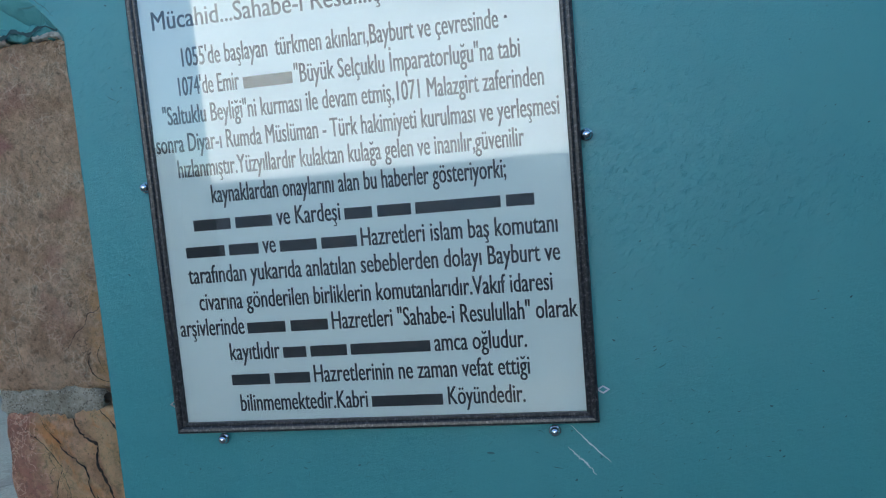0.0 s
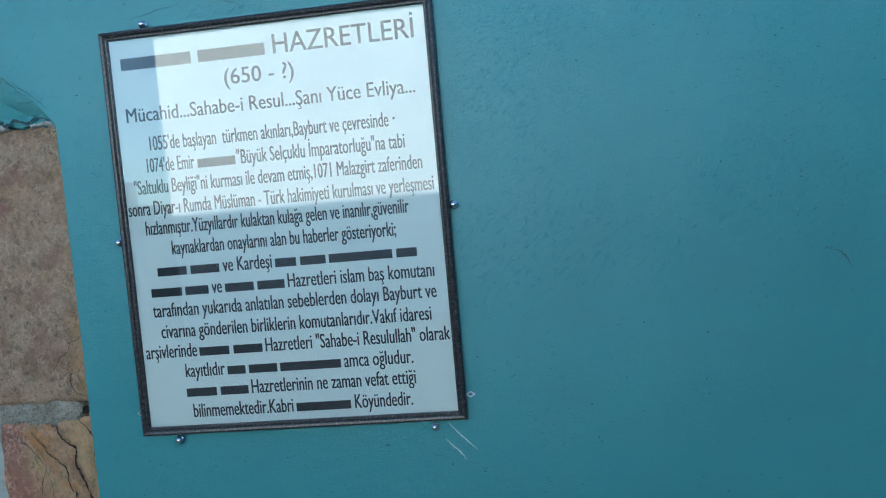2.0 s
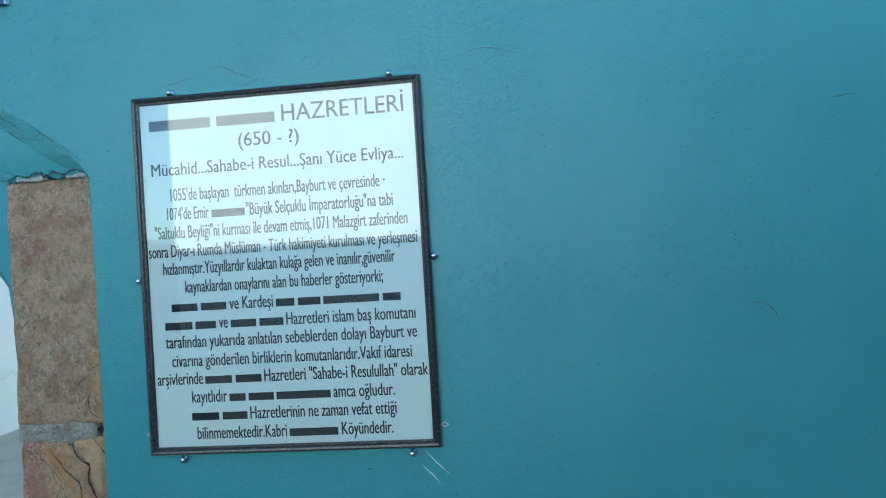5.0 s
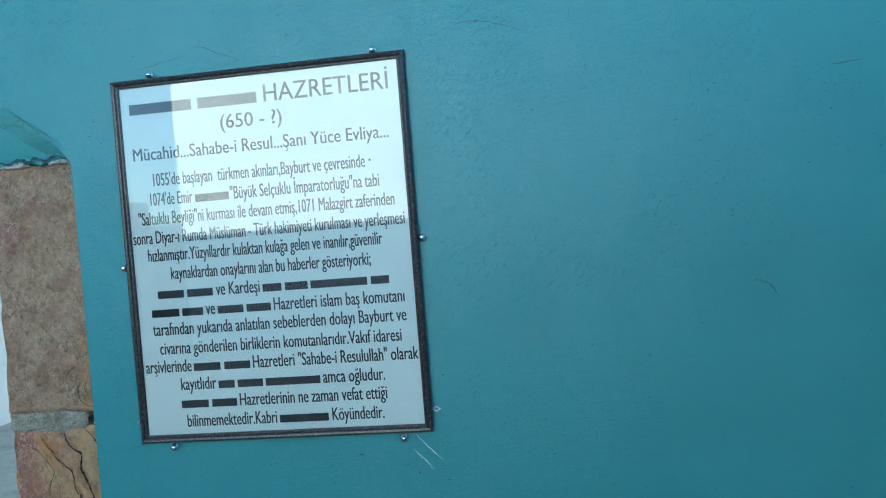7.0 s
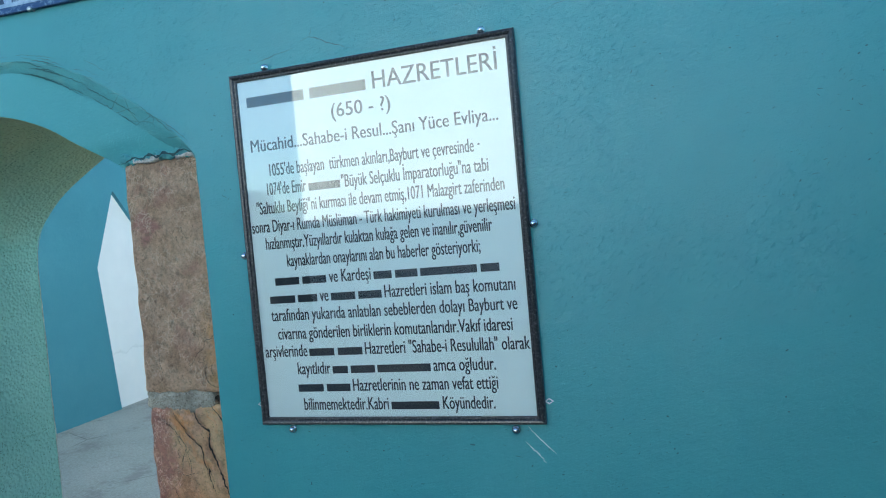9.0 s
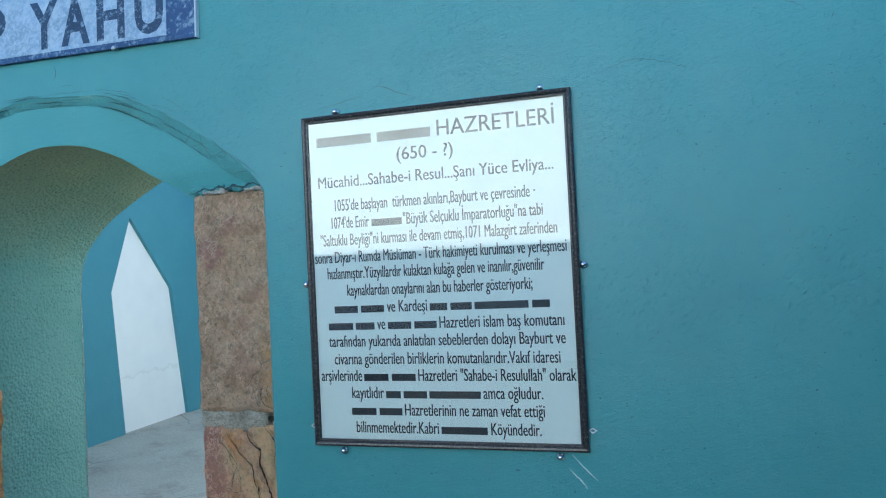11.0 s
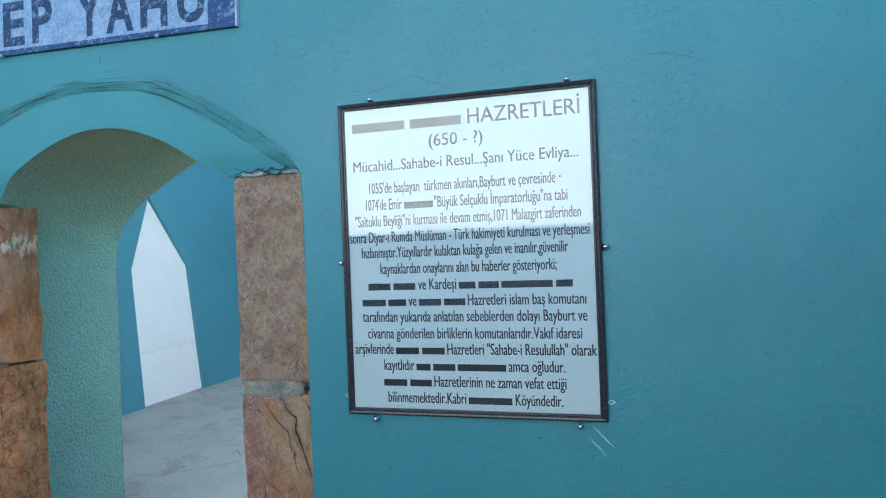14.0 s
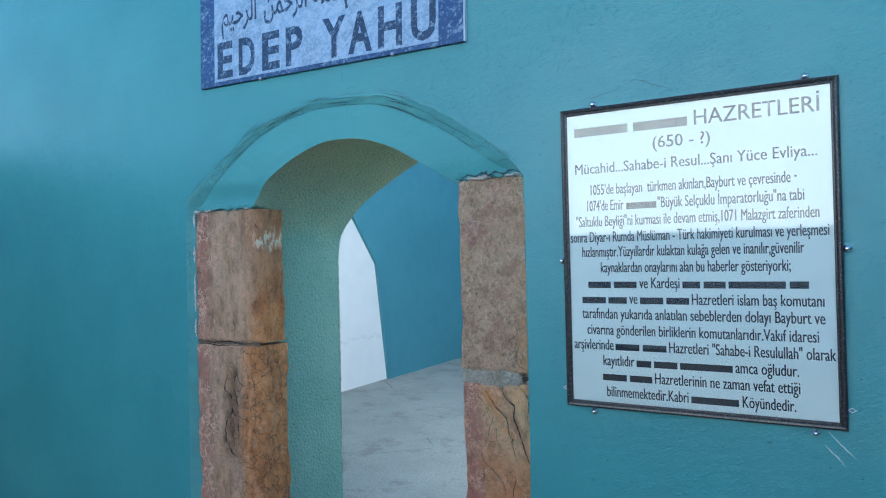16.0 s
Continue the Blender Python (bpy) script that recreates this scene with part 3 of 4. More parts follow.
ARCH = OUTER[NS:NS + NA]
rnd = random.Random(31)
for k in range(74):
    # broken hairlines that follow the arch: most along its outer or inner lip, some strays above it
    kind = rnd.choice("oooolllmmms")
    i0 = rnd.randrange(1, NA - 6)
    n = rnd.randrange(3, 9 if kind != "s" else 5)
    drift, off = rnd.uniform(-0.004, 0.004), {"o": rnd.gauss(0.004, 0.006), "l": 0.0, "m": 0.0, "s": rnd.uniform(0.015, 0.055)}[kind]
    pts = []
    for i in range(i0, min(i0 + n, NA)):
        p, q = ARCH[i], INNER[NS + i]
        u = {"o": 0.0, "l": 0.93, "m": 0.5, "s": 0.0}[kind]
        lift = off + drift * (i - i0) + 0.004 * noise.noise(Vector((i * 0.9, k, 0)))
        pts.append((p.x + (q.x - p.x) * u, p.y + (q.y - p.y) * u + (lift if kind in "os" else lift * 0.4)))
    u = 0.93 if kind == "l" else 0.5
    y = -0.0014 if kind in "os" else sunk(pts[0][1]) * u - 0.007
    part("crack", jagged(pts, rnd.uniform(0.0012, 0.0034) * (0.6 if kind == "s" else 1.0), 0.0022, 200 + k, y, 5), M_RIMLINE, wall)
bm = jagged([(p.y, p.x) for p in BACK[3:NS + 8:6]], 0.008, 0.0022, 99, 0.0, 12)
for v in bm.verts:
    v.co = Vector((v.co.z + 0.004, T - 0.0045, v.co.x))
part("arris_line", bm, M_WHITEWASH, wall, "chipped white arris of the reveal")
for k, (pts, w) in enumerate((
        ([(-0.345, 1.874), (-0.265, 1.890), (-0.20, 1.902)], 0.0016), ([(-0.185, 1.914), (-0.148, 1.922), (-0.10, 1.899), (-0.033, 1.872)], 0.0020),
        ([(-0.15, 1.925), (-0.146, 1.945)], 0.0014),
        ([(1.255, 1.187), (1.28, 1.176), (1.297, 1.143)], 0.003),
        ([(1.24, 1.19), (1.262, 1.19)], 0.0025),
        ([(0.48, 1.88), (0.58, 1.905), (0.66, 1.89), (0.72, 1.865)], 0.0016),
        ([(0.86, 2.03), (0.96, 2.01), (1.02, 1.97)], 0.0014),
        ([(-1.36, 2.09), (-1.352, 2.11), (-1.356, 2.14)], 0.003),
        ([(1.45, 1.70), (1.52, 1.705)], 0.003))):
    part("crack", jagged(pts, w, 0.002, 40 + k), M_RIMLINE, wall)
part("scratch", jagged([(0.361, 0.840), (0.391, 0.806), (0.428, 0.769)], 0.0032, 0.0006, 90), M_SCRATCH, wall, "pale scratch")
part("scratch", jagged([(0.352, 0.80), (0.36, 0.79), (0.385, 0.765), (0.40, 0.745)], 0.0035, 0.002, 91), M_SCRATCH, wall, "pale scratch")

# dark flecks: chips, and strokes standing in for shade on the relief
rnd = random.Random(7)
bm = bmesh.new()
for k in range(13000):
    x, z = rnd.uniform(-4.2, 2.6), rnd.uniform(0.2, 2.8)
    if (-2.36 < x < -0.5 and z < 2.06) or (-0.43 < x < 0.44 and 0.83 < z < 1.87) or (-2.25 < x < -0.72 and 2.13 < z < 2.68):
        continue
    crowd = noise.noise(Vector((x * 1.7, 0, z * 1.7))) + 0.8 * noise.noise(Vector((x * 6.0, 5.0, z * 6.0)))
    if crowd + rnd.uniform(-0.3, 0.3) < 0.22 and rnd.random() < 0.88:
        continue
    turn = rnd.gauss(0.22, 0.45)
    if rnd.random() < 0.22:
        ring, r, stretch = [], rnd.uniform(0.0007, 0.0019) * (2.0 if rnd.random() < 0.05 else 1), rnd.uniform(1.0, 2.4)
        for i in range(7):
            a = i / 7 * math.tau
            u, v = r * math.cos(a) * stretch * rnd.uniform(0.7, 1.2), r * math.sin(a) * rnd.uniform(0.7, 1.2)
            ring.append((u, v))
    else:
        n, w, bend = rnd.uniform(0.0015, 0.0065) * (1.8 if rnd.random() < 0.08 else 1), rnd.uniform(0.0003, 0.0009), rnd.uniform(-0.004, 0.004)
        ring = [(-n, 0), (-n * 0.4, bend - w), (n * 0.4, bend - w * 0.6), (n, bend * 0.3), (n * 0.4, bend + w), (-n * 0.4, bend + w * 0.7)]
    bm.faces.new([bm.verts.new((x + u * math.cos(turn) - v * math.sin(turn), -0.0014, z + u * math.sin(turn) + v * math.cos(turn))) for u, v in ring])
tagged(part("chips_and_shade_marks", bm, M_CHIP_SHADE, wall, "small dark chips and painted shade of the plaster relief"), kind="stuff")


# ---------------------------------------------------------------- jamb stones
def near_line(line, x, z):
    """How far (x, z) lies from a polyline, and on which side."""
    best, lean = 9.0, 0.0
    for (ax, az), (bx, bz) in zip(line, line[1:]):
        dx, dz = bx - ax, bz - az
        u = min(max(((x - ax) * dx + (z - az) * dz) / (dx * dx + dz * dz), 0.0), 1.0)
        d = math.hypot(x - ax - dx * u, z - az - dz * u)
        if d < best:
            best, lean = d, dx * (z - az) - dz * (x - ax)
    return best, lean


def cleft(tree, line, width, seed, parent):
    """The shade in the bottom of a crack as a dark ragged ribbon, laid on the stone's own surface."""
    bm = jagged(line, width * 0.62, min(width * 0.3, 0.0009), seed, 0.0, 9)
    for v in bm.verts:
        hit = tree.ray_cast(Vector((v.co.x, -0.2, v.co.z)), Vector((0, 1, 0)))[0]
        v.co.y = (hit.y if hit else 0.03) - 0.0016
    part("crack", bm, M_JOINT, parent)


def stone(name, x0, x1, z0, z1, y0, y1, mat, seed, rough, label, turn=0.02, cracks=()):
    """A hewn block with an uneven face and worn arrises."""
    bm = bmesh.new()
    nx, ny, nz = int((x1 - x0) / 0.0045), 16, int((z1 - z0) / (0.0055 if seed in (1, 3) else 0.007))
    index = {}

    def v(i, j, k):
        if (i, j, k) not in index:
            index[i, j, k] = bm.verts.new((x0 + (x1 - x0) * i / nx, y0 + (y1 - y0) * j / ny, z0 + (z1 - z0) * k / nz))
        return index[i, j, k]
    for i in range(nx):
        for k in range(nz):
            bm.faces.new((v(i, 0, k), v(i + 1, 0, k), v(i + 1, 0, k + 1), v(i, 0, k + 1)))
    for j in range(ny):
        for k in range(nz):
            bm.faces.new((v(nx, j, k), v(nx, j + 1, k), v(nx, j + 1, k + 1), v(nx, j, k + 1)))
            bm.faces.new((v(0, j + 1, k), v(0, j, k), v(0, j, k + 1), v(0, j + 1, k + 1)))
    for i in range(nx):
        for j in range(ny):
            bm.faces.new((v(i, j, nz), v(i + 1, j, nz), v(i + 1, j + 1, nz), v(i, j + 1, nz)))
            bm.faces.new((v(i, j + 1, 0), v(i + 1, j + 1, 0), v(i + 1, j, 0), v(i, j, 0)))
    off = Vector((seed * 3.1, seed * 1.7, seed))
    for vert in bm.verts:
        p = vert.co.copy()
        n = noise.noise_vector((p + off) * 5.0) * 0.010 * rough + noise.noise_vector((p + off) * 22.0) * 0.0045 * rough
        wear = 0.0
        d = min(p.z - z0, z1 - p.z)
        if d < 0.02 and p.y < y0 + 0.02:
            wear += (0.02 - d) ** 2 / 0.02 * 0.5
        for edge, sign_x, r in ((x0, -1, 0.018), (x1, 1, turn)):
            u, v = (p.x - (edge - sign_x * r)) * sign_x, y0 + r - p.y
            if u > 0 and v > 0:
                k = max(u, v) / math.hypot(u, v)
                vert.co.x, vert.co.y = edge - sign_x * r + sign_x * u * k, y0 + r - v * k
        chew = noise.noise((p + off) * 13.0) * 0.010 + noise.noise((p + off) * 4.0) * 0.009
        side = min(p.x - x0, x1 - p.x) < 0.03
        q = p + off
        face = 1.0 if p.y < y0 + 0.001 else 0.35
        relief = (noise.ridged_multi_fractal(q * 9.0, 0.9, 2.1, 5, 1.0, 2.0) - 1.2) * 0.0028 * rough
        for line, w, depth in cracks:
            d, lean = near_line(line, p.x, p.z)
            # a chasm along the crack, and one lip that stands off towards it
            relief += max(0.0, 1 - d / (w * 1.6)) * depth
            if lean > 0 and d < 0.035:
                relief += (1 - d / 0.035) ** 2 * depth * 0.55
        if seed == 4 and 0.42 < p.z < 0.88:
            mid = -2.045 + noise.noise(Vector((0.0, 3.0, p.z * 11))) * 0.03
            relief += max(0.0, 1 - abs(p.x - mid) / (0.018 + 0.02 * abs(noise.noise(q * 15)))) * 0.016
        if seed == 3 and p.x < -2.06:
            relief += (0.004 if noise.noise(Vector((p.x * 16, 1.0, p.z * 7))) > 0.05 else 0.0)
        vert.co.y += relief * face
        vert.co += Vector((n.x * 0.55 + (chew * rough * 0.6 if side else 0), abs(n.y) * 0.9 + wear, n.z * 0.45))
    tree = BVHTree.FromBMesh(bm)
    block = smooth(tagged(part(name, bm, mat), label, "stone", "doorway jamb stones", "structure"))
    for k, (line, w, depth) in enumerate(cracks):
        cleft(tree, line, w, seed * 20 + k, block)
    return block


def on_face(x0, width, z1, height, lines):
    """Cracks given as shares of a stone's face, across and down, to places on the wall: (line, width, depth)."""
    return [([(x0 + width * u, z1 - height * v) for u, v in line], w, depth) for line, w, depth in lines]


CRACKS_MOTTLED = on_face(-0.8334, 0.284, 1.648, 0.712, [
    ([(1.0, 0.73), (0.90, 0.77), (0.84, 0.776), (0.80, 0.81), (0.73, 0.83), (0.65, 0.872), (0.59, 0.885)], 0.0030, 0.004),
    ([(0.975, 0.27), (0.99, 0.31)], 0.0035, 0.003), ([(0.965, 0.585), (0.985, 0.67), (0.995, 0.73)], 0.004, 0.004),
    ([(0.84, 0.87), (0.80, 0.92), (0.86, 0.965), (0.97, 0.985)], 0.0024, 0.005), ([(0.93, 0.86), (0.88, 0.90), (0.93, 0.95)], 0.0016, 0.003),
    ([(0.25, 0.79), (0.24, 0.86), (0.28, 0.95)], 0.0012, 0.001)])
CRACKS_SPLIT = on_face(-0.8235, 0.2774, 0.893, 0.277, [
    ([(0.52, 0.0), (0.60, 0.17), (0.72, 0.28), (0.71, 0.42), (0.77, 0.57), (0.83, 0.76), (0.90, 0.93), (0.99, 1.08)], 0.0065, 0.010),
    ([(0.80, 0.0), (0.92, 0.14), (0.94, 0.28), (0.92, 0.42), (0.99, 0.56)], 0.0042, 0.007),
    ([(0.30, 0.05), (0.38, 0.18), (0.48, 0.30), (0.62, 0.45), (0.66, 0.65), (0.74, 0.85)], 0.0030, 0.006),
    ([(0.10, 0.06), (0.26, 0.22), (0.35, 0.32), (0.43, 0.45), (0.37, 0.60), (0.33, 0.80)], 0.0026, 0.005),
    ([(0.43, 0.45), (0.48, 0.62), (0.44, 0.84)], 0.0020, 0.004), ([(0.68, 0.64), (0.70, 0.82), (0.76, 0.98)], 0.0026, 0.005),
    ([(0.22, 0.90), (0.30, 1.05), (0.45, 1.18), (0.56, 1.32), (0.60, 1.55)], 0.0030, 0.006),
    ([(0.66, 1.05), (0.74, 1.22), (0.70, 1.40), (0.76, 1.62)], 0.0028, 0.005), ([(0.26, 1.0), (0.28, 1.25), (0.20, 1.5)], 0.0018, 0.004),
    ([(0.30, 0.70), (0.38, 0.76), (0.52, 0.74)], 0.0016, 0.003), ([(0.80, 1.15), (0.90, 1.30), (0.88, 1.6)], 0.0022, 0.004)])
CRACKS_ARRIS = on_face(-2.282, 0.4063, 1.602, 0.617, [
    ([(0.10, 0.74), (0.13, 0.86), (0.05, 0.95)], 0.0022, 0.004), ([(0.24, 0.50), (0.31, 0.62), (0.40, 0.66), (0.38, 0.76)], 0.0016, 0.003),
    ([(0.16, 0.32), (0.12, 0.42), (0.17, 0.52)], 0.0016, 0.003), ([(0.93, 0.10), (0.97, 0.16)], 0.004, 0.004), ([(0.30, 0.10), (0.22, 0.20)], 0.0014, 0.002)])
CRACKS_SEAMED = on_face(-2.2839, 0.419, 0.972, 0.55, [
    ([(0.48, 0.21), (0.44, 0.37), (0.52, 0.43), (0.53, 0.57), (0.44, 0.69), (0.47, 0.86), (0.60, 1.0)], 0.0060, 0.012),
    ([(0.61, 0.18), (0.56, 0.33), (0.61, 0.52), (0.64, 0.69), (0.59, 0.88), (0.64, 1.0)], 0.0050, 0.010),
    ([(0.48, 0.21), (0.55, 0.15), (0.61, 0.18), (0.65, 0.28), (0.80, 0.35), (0.93, 0.30)], 0.0028, 0.005),
    ([(0.68, 0.52), (0.78, 0.47), (0.80, 0.57), (0.88, 0.61), (0.94, 0.52)], 0.0018, 0.004), ([(0.70, 0.37), (0.90, 0.33)], 0.0016, 0.003),
    ([(0.62, 1.0), (0.78, 0.97), (0.98, 1.03)], 0.0022, 0.004), ([(0.53, 0.57), (0.60, 0.62)], 0.0045, 0.008), ([(0.50, 0.72), (0.56, 0.80), (0.55, 0.92)], 0.0040, 0.008),
    ([(0.30, 0.33), (0.28, 0.36), (0.31, 0.38)], 0.003, 0.003), ([(0.70, 0.60), (0.68, 0.75), (0.76, 0.85)], 0.0014, 0.003)])


stone("jamb_stone", -0.8334, -0.549, 0.936, 1.648, 0.012, 0.19, M_STONE[0], 1, 0.9, "mottled brown hewn jamb stone of the doorway", cracks=CRACKS_MOTTLED)
stone("jamb_stone", -0.8235, -0.5461, -0.10, 0.893, 0.010, 0.19, M_STONE[1], 2, 1.3, "split laminated tan jamb stone of the doorway", cracks=CRACKS_SPLIT)
stone("jamb_stone", -2.282, -1.8757, 0.985, 1.602, 0.014, 0.185, M_STONE[2], 3, 1.0, "brown jamb stone with orange arris and lime flakes", 0.07, CRACKS_ARRIS)
stone("jamb_stone", -2.2839, -1.8648, -0.10, 0.972, 0.010, 0.185, M_STONE[3], 4, 1.4, "grey-brown and orange jamb stone with a rotten seam", 0.07, CRACKS_SEAMED)


def mortar(x0, x1, z0, z1, y0, y1, mat, name, label, seed, nx=40, amp=0.008):
    """A bed of mortar between two heights, lumpy in face and edge, thinning out at its ends."""
    rows, nz = [], 10
    for j in range(nz + 1):
        v = j / nz
        row = []
        for i in range(nx + 1):
            u = i / nx
            x = x0 + (x1 - x0) * u
            thick = min(1.0, 0.75 + 7 * u, 0.4 + 7 * (1 - u))
            lo = z0 + amp * noise.fractal(Vector((x * 22, 1.0, seed + 5.3)), 0.6, 2.0, 4)
            hi = z1 + amp * noise.fractal(Vector((x * 22, 7.0, seed + 5.3)), 0.6, 2.0, 4)
            z = (lo + hi) / 2 + (hi - lo) * (v - 0.5) * thick
            round_off = (2 * v - 1) ** 6 * 0.006
            row.append((x, y0 + round_off + amp * 0.35 * noise.fractal(Vector((x * 60, seed, z * 60)), 0.5, 2.0, 4), z))
        rows.append(row)
    rows = [[(x, y1, z) for x, y, z in rows[0]]] + rows + [[(x, y1, z) for x, y, z in rows[-1]]]
    return smooth(tagged(part(name, strip(rows, 0.0015, 60), mat), label, "mortar", kind="structure"))


mortar(-0.8275, -0.585, 0.880, 0.946, 0.017, 0.17, M_MORTAR, "mortar_joint", "crumbling grey mortar joint between stones", 1, 60, 0.013)
mortar(-0.598, -0.551, 0.882, 0.948, 0.034, 0.17, M_BEDDING, "open_joint", "hollow where the mortar has fallen out", 6, 20, 0.014)
tagged(part("dark_ribbon", jagged([(-0.605, 0.912), (-0.585, 0.918), (-0.566, 0.909), (-0.551, 0.917)], 0.016, 0.003, 125, 0.0305, 8), M_JOINT), "dark open crack in the mortar joint", "crack", kind="structure")
for k, (x, z, r) in enumerate(((-0.556, 0.900, 0.014), (-0.553, 0.956, 0.009), (-0.552, 0.985, 0.011), (-0.815, 1.60, 0.006))):
    bm = bmesh.new()
    bmesh.ops.create_icosphere(bm, subdivisions=3, radius=r)
    for v in bm.verts:
        v.co = Vector((v.co.x * 0.6 + x, v.co.y * 0.5 + 0.019, v.co.z * 1.25 + z)) + noise.noise_vector(v.co * 160 + Vector((k, 0, 0))) * r * 0.5
    tagged(part("lime_crust", bm, M_WHITEWASH), "small white lime crumb beside the mortar joint", "mortar", kind="structure")
mortar(-2.278, -1.8807, 0.966, 0.992, 0.024, 0.17, M_BEDDING, "mortar_joint", "thin brown bedding joint between stones", 2)
for k, pts in enumerate(([(-2.279, 0.984), (-2.18, 0.980), (-2.06, 0.988), (-1.97, 0.981), (-1.885, 0.989)], [(-2.279, 0.968), (-2.22, 0.973), (-2.13, 0.967), (-2.03, 0.975)], [(-2.06, 0.970), (-1.98, 0.974), (-1.90, 0.980)])):
    tagged(part("dark_ribbon", jagged(pts, (0.007, 0.005, 0.004)[k], 0.0015, 120 + k, 0.0165, 10), M_JOINT), "dark open crack along the joint", "crack", kind="structure")
mortar(-0.8334, -0.553, 1.648, 1.676, 0.010, 0.10, M_RIM, "plaster_crust", "ragged plaster edge over the jamb stone", 3, 60, 0.014)
mortar(-0.785, -0.690, 1.643, 1.657, 0.008, 0.08, M_WHITEWASH, "lime_crust", "white lime crust under the arch face", 4, 40, 0.008)
mortar(-0.632, -0.556, 1.645, 1.658, 0.008, 0.08, M_WHITEWASH, "lime_crust", "white lime crust under the arch face", 8, 40, 0.008)
mortar(-2.272, -1.888, 1.604, 1.626, 0.014, 0.10, M_RIM, "plaster_crust", "ragged plaster edge over the jamb stone", 5, 60, 0.010)
for k, (xa, xb) in enumerate(((-2.275, -2.235), (-2.205, -2.17), (-2.02, -1.985), (-1.945, -1.90))):
    mortar(xa, xb, 1.599, 1.607, 0.011, 0.08, M_WHITEWASH, "lime_crust", "white lime crust under the arch face", 10 + k, 24, 0.007)
# shadow under the overhanging plaster edge, laid on as a dark ribbon
bm = jagged([(-0.832, 1.648), (-0.80, 1.652), (-0.775, 1.663), (-0.745, 1.655), (-0.722, 1.666), (-0.69, 1.656), (-0.668, 1.667), (-0.635, 1.657), (-0.60, 1.668), (-0.575, 1.658), (-0.553, 1.664)], 0.008, 0.0018, 71, 0.003, 6)
tagged(part("dark_ribbon", bm, M_LIP_SHADOW), "painted ragged shadow line under the plaster edge", "crack", kind="structure")
for k, (za, zb) in enumerate(((1.60, 1.53), (1.44, 1.36), (1.31, 1.12), (1.09, 1.0))):
    bm = jagged([(za, -2.281), ((za + zb) / 2, -2.283), (zb, -2.280)], 0.016, 0.0025, 77 + k)
    for v in bm.verts:
        v.co = Vector((v.co.z, 0.0115, v.co.x))
    tagged(part("lime_crust", bm, M_WHITEWASH), "white lime line beside the jamb stone", "mortar", kind="structure")

# ---------------------------------------------------------------- court behind the doorway
XW, XE, YN, HC = -4.17, 2.6, 8.2, 4.6
tagged(part("floor", box_bm(XW - 0.2, XE + 0.2, T, YN + 0.2, GROUND - 0.1, FLOOR), M_FLOOR), "grey stained concrete screed floor", "floor", kind="structure")
NICHE = [(3.44, FLOOR - 0.004), (4.375, FLOOR - 0.004), (4.175, 1.29), (3.60, 2.005), (3.322, 1.28)]
bm = bmesh.new()
hole = [bm.verts.new((XW, y, z)) for y, z in NICHE]
rim = [bm.verts.new((XW, y, z)) for y, z in ((T, GROUND), (3.44, GROUND), (4.375, GROUND), (YN, GROUND), (YN, HC), (3.60, HC), (T, HC))]
for f in ((rim[0], rim[1], hole[0], hole[4]), (rim[0], hole[4], rim[6]), (hole[4], hole[3], rim[5], rim[6]), (hole[3], hole[2], rim[4], rim[5]), (hole[2], hole[1], rim[3], rim[4]), (hole[1], rim[2], rim[3])):
    bm.faces.new(f)
box(bm, XW - 0.3, XW - 0.05, T, YN, GROUND, HC)
bm.faces.new([bm.verts.new(p) for p in ((XW, T, HC), (XW, YN, HC), (XW - 0.06, YN, HC), (XW - 0.06, T, HC))])
west = tagged(part("wall_west", bm, M_INNER), "dark unseen teal wall added to keep sun off the court with a white pointed niche", "wall", kind="structure")
bm = bmesh.new()
inner = [bm.verts.new((XW - 0.040, y, z)) for y, z in NICHE]
bm.faces.new(inner)
part("niche_back", bm, M_NICHE, west, "white plastered back of the pointed niche")
bm = bmesh.new()
a = [bm.verts.new((XW, y, z)) for y, z in NICHE]
b = [bm.verts.new((XW - 0.042, y, z)) for y, z in NICHE]
for i in range(5):
    j = (i + 1) % 5
    bm.faces.new((a[i], a[j], b[j], b[i]))
part("niche_reveal", bm, M_INNER, west)
# unseen; added to close the court and limit the sun through the doorway
tagged(part("sun_block_north", box_bm(XW - 0.3, XE + 0.3, YN, YN + 0.3, GROUND, HC), M_INNER), "unseen teal wall added to keep sun off the court", "wall", kind="structure")
# unseen; made white so that it throws sunlight onto the court and niche
tagged(part("bounce_wall_east", box_bm(XE, XE + 0.3, T, YN, GROUND, HC), M_NICHE), "unseen white court wall added to bounce sunlight", "wall", kind="structure")


# ---------------------------------------------------------------- lettering
def glyphs(body, offset=0.0, spacing=1.0):
    """A text as a flat mesh in em units, from the built-in font."""
    cu = bpy.data.curves.new("letters", "FONT")
    cu.body, cu.size, cu.offset, cu.resolution_u, cu.space_character = body, 1.0, offset, 3, spacing
    ob = new("letters", cu)
    dg = bpy.context.evaluated_depsgraph_get()
    me = bpy.data.meshes.new_from_object(ob.evaluated_get(dg))
    bm = bmesh.new()
    bm.from_mesh(me)
    bpy.data.objects.remove(ob)
    bpy.data.curves.remove(cu)
    bpy.data.meshes.remove(me)
    return bm


def extent(bm):
    xs = [v.co.x for v in bm.verts]
    return min(xs), max(xs)


def embolden(bm, dx):
    """Thickens print by laying a shifted copy just under it."""
    me = bpy.data.meshes.new("tmp")
    bm.to_mesh(me)
    for k in (-1, 1):
        n = len(bm.verts)
        bm.from_mesh(me)
        bm.verts.ensure_lookup_table()
        for v in bm.verts[n:]:
            v.co += Vector((k * dx, 0.00012 * (2 + k), 0))
    bpy.data.meshes.remove(me)
    return bm


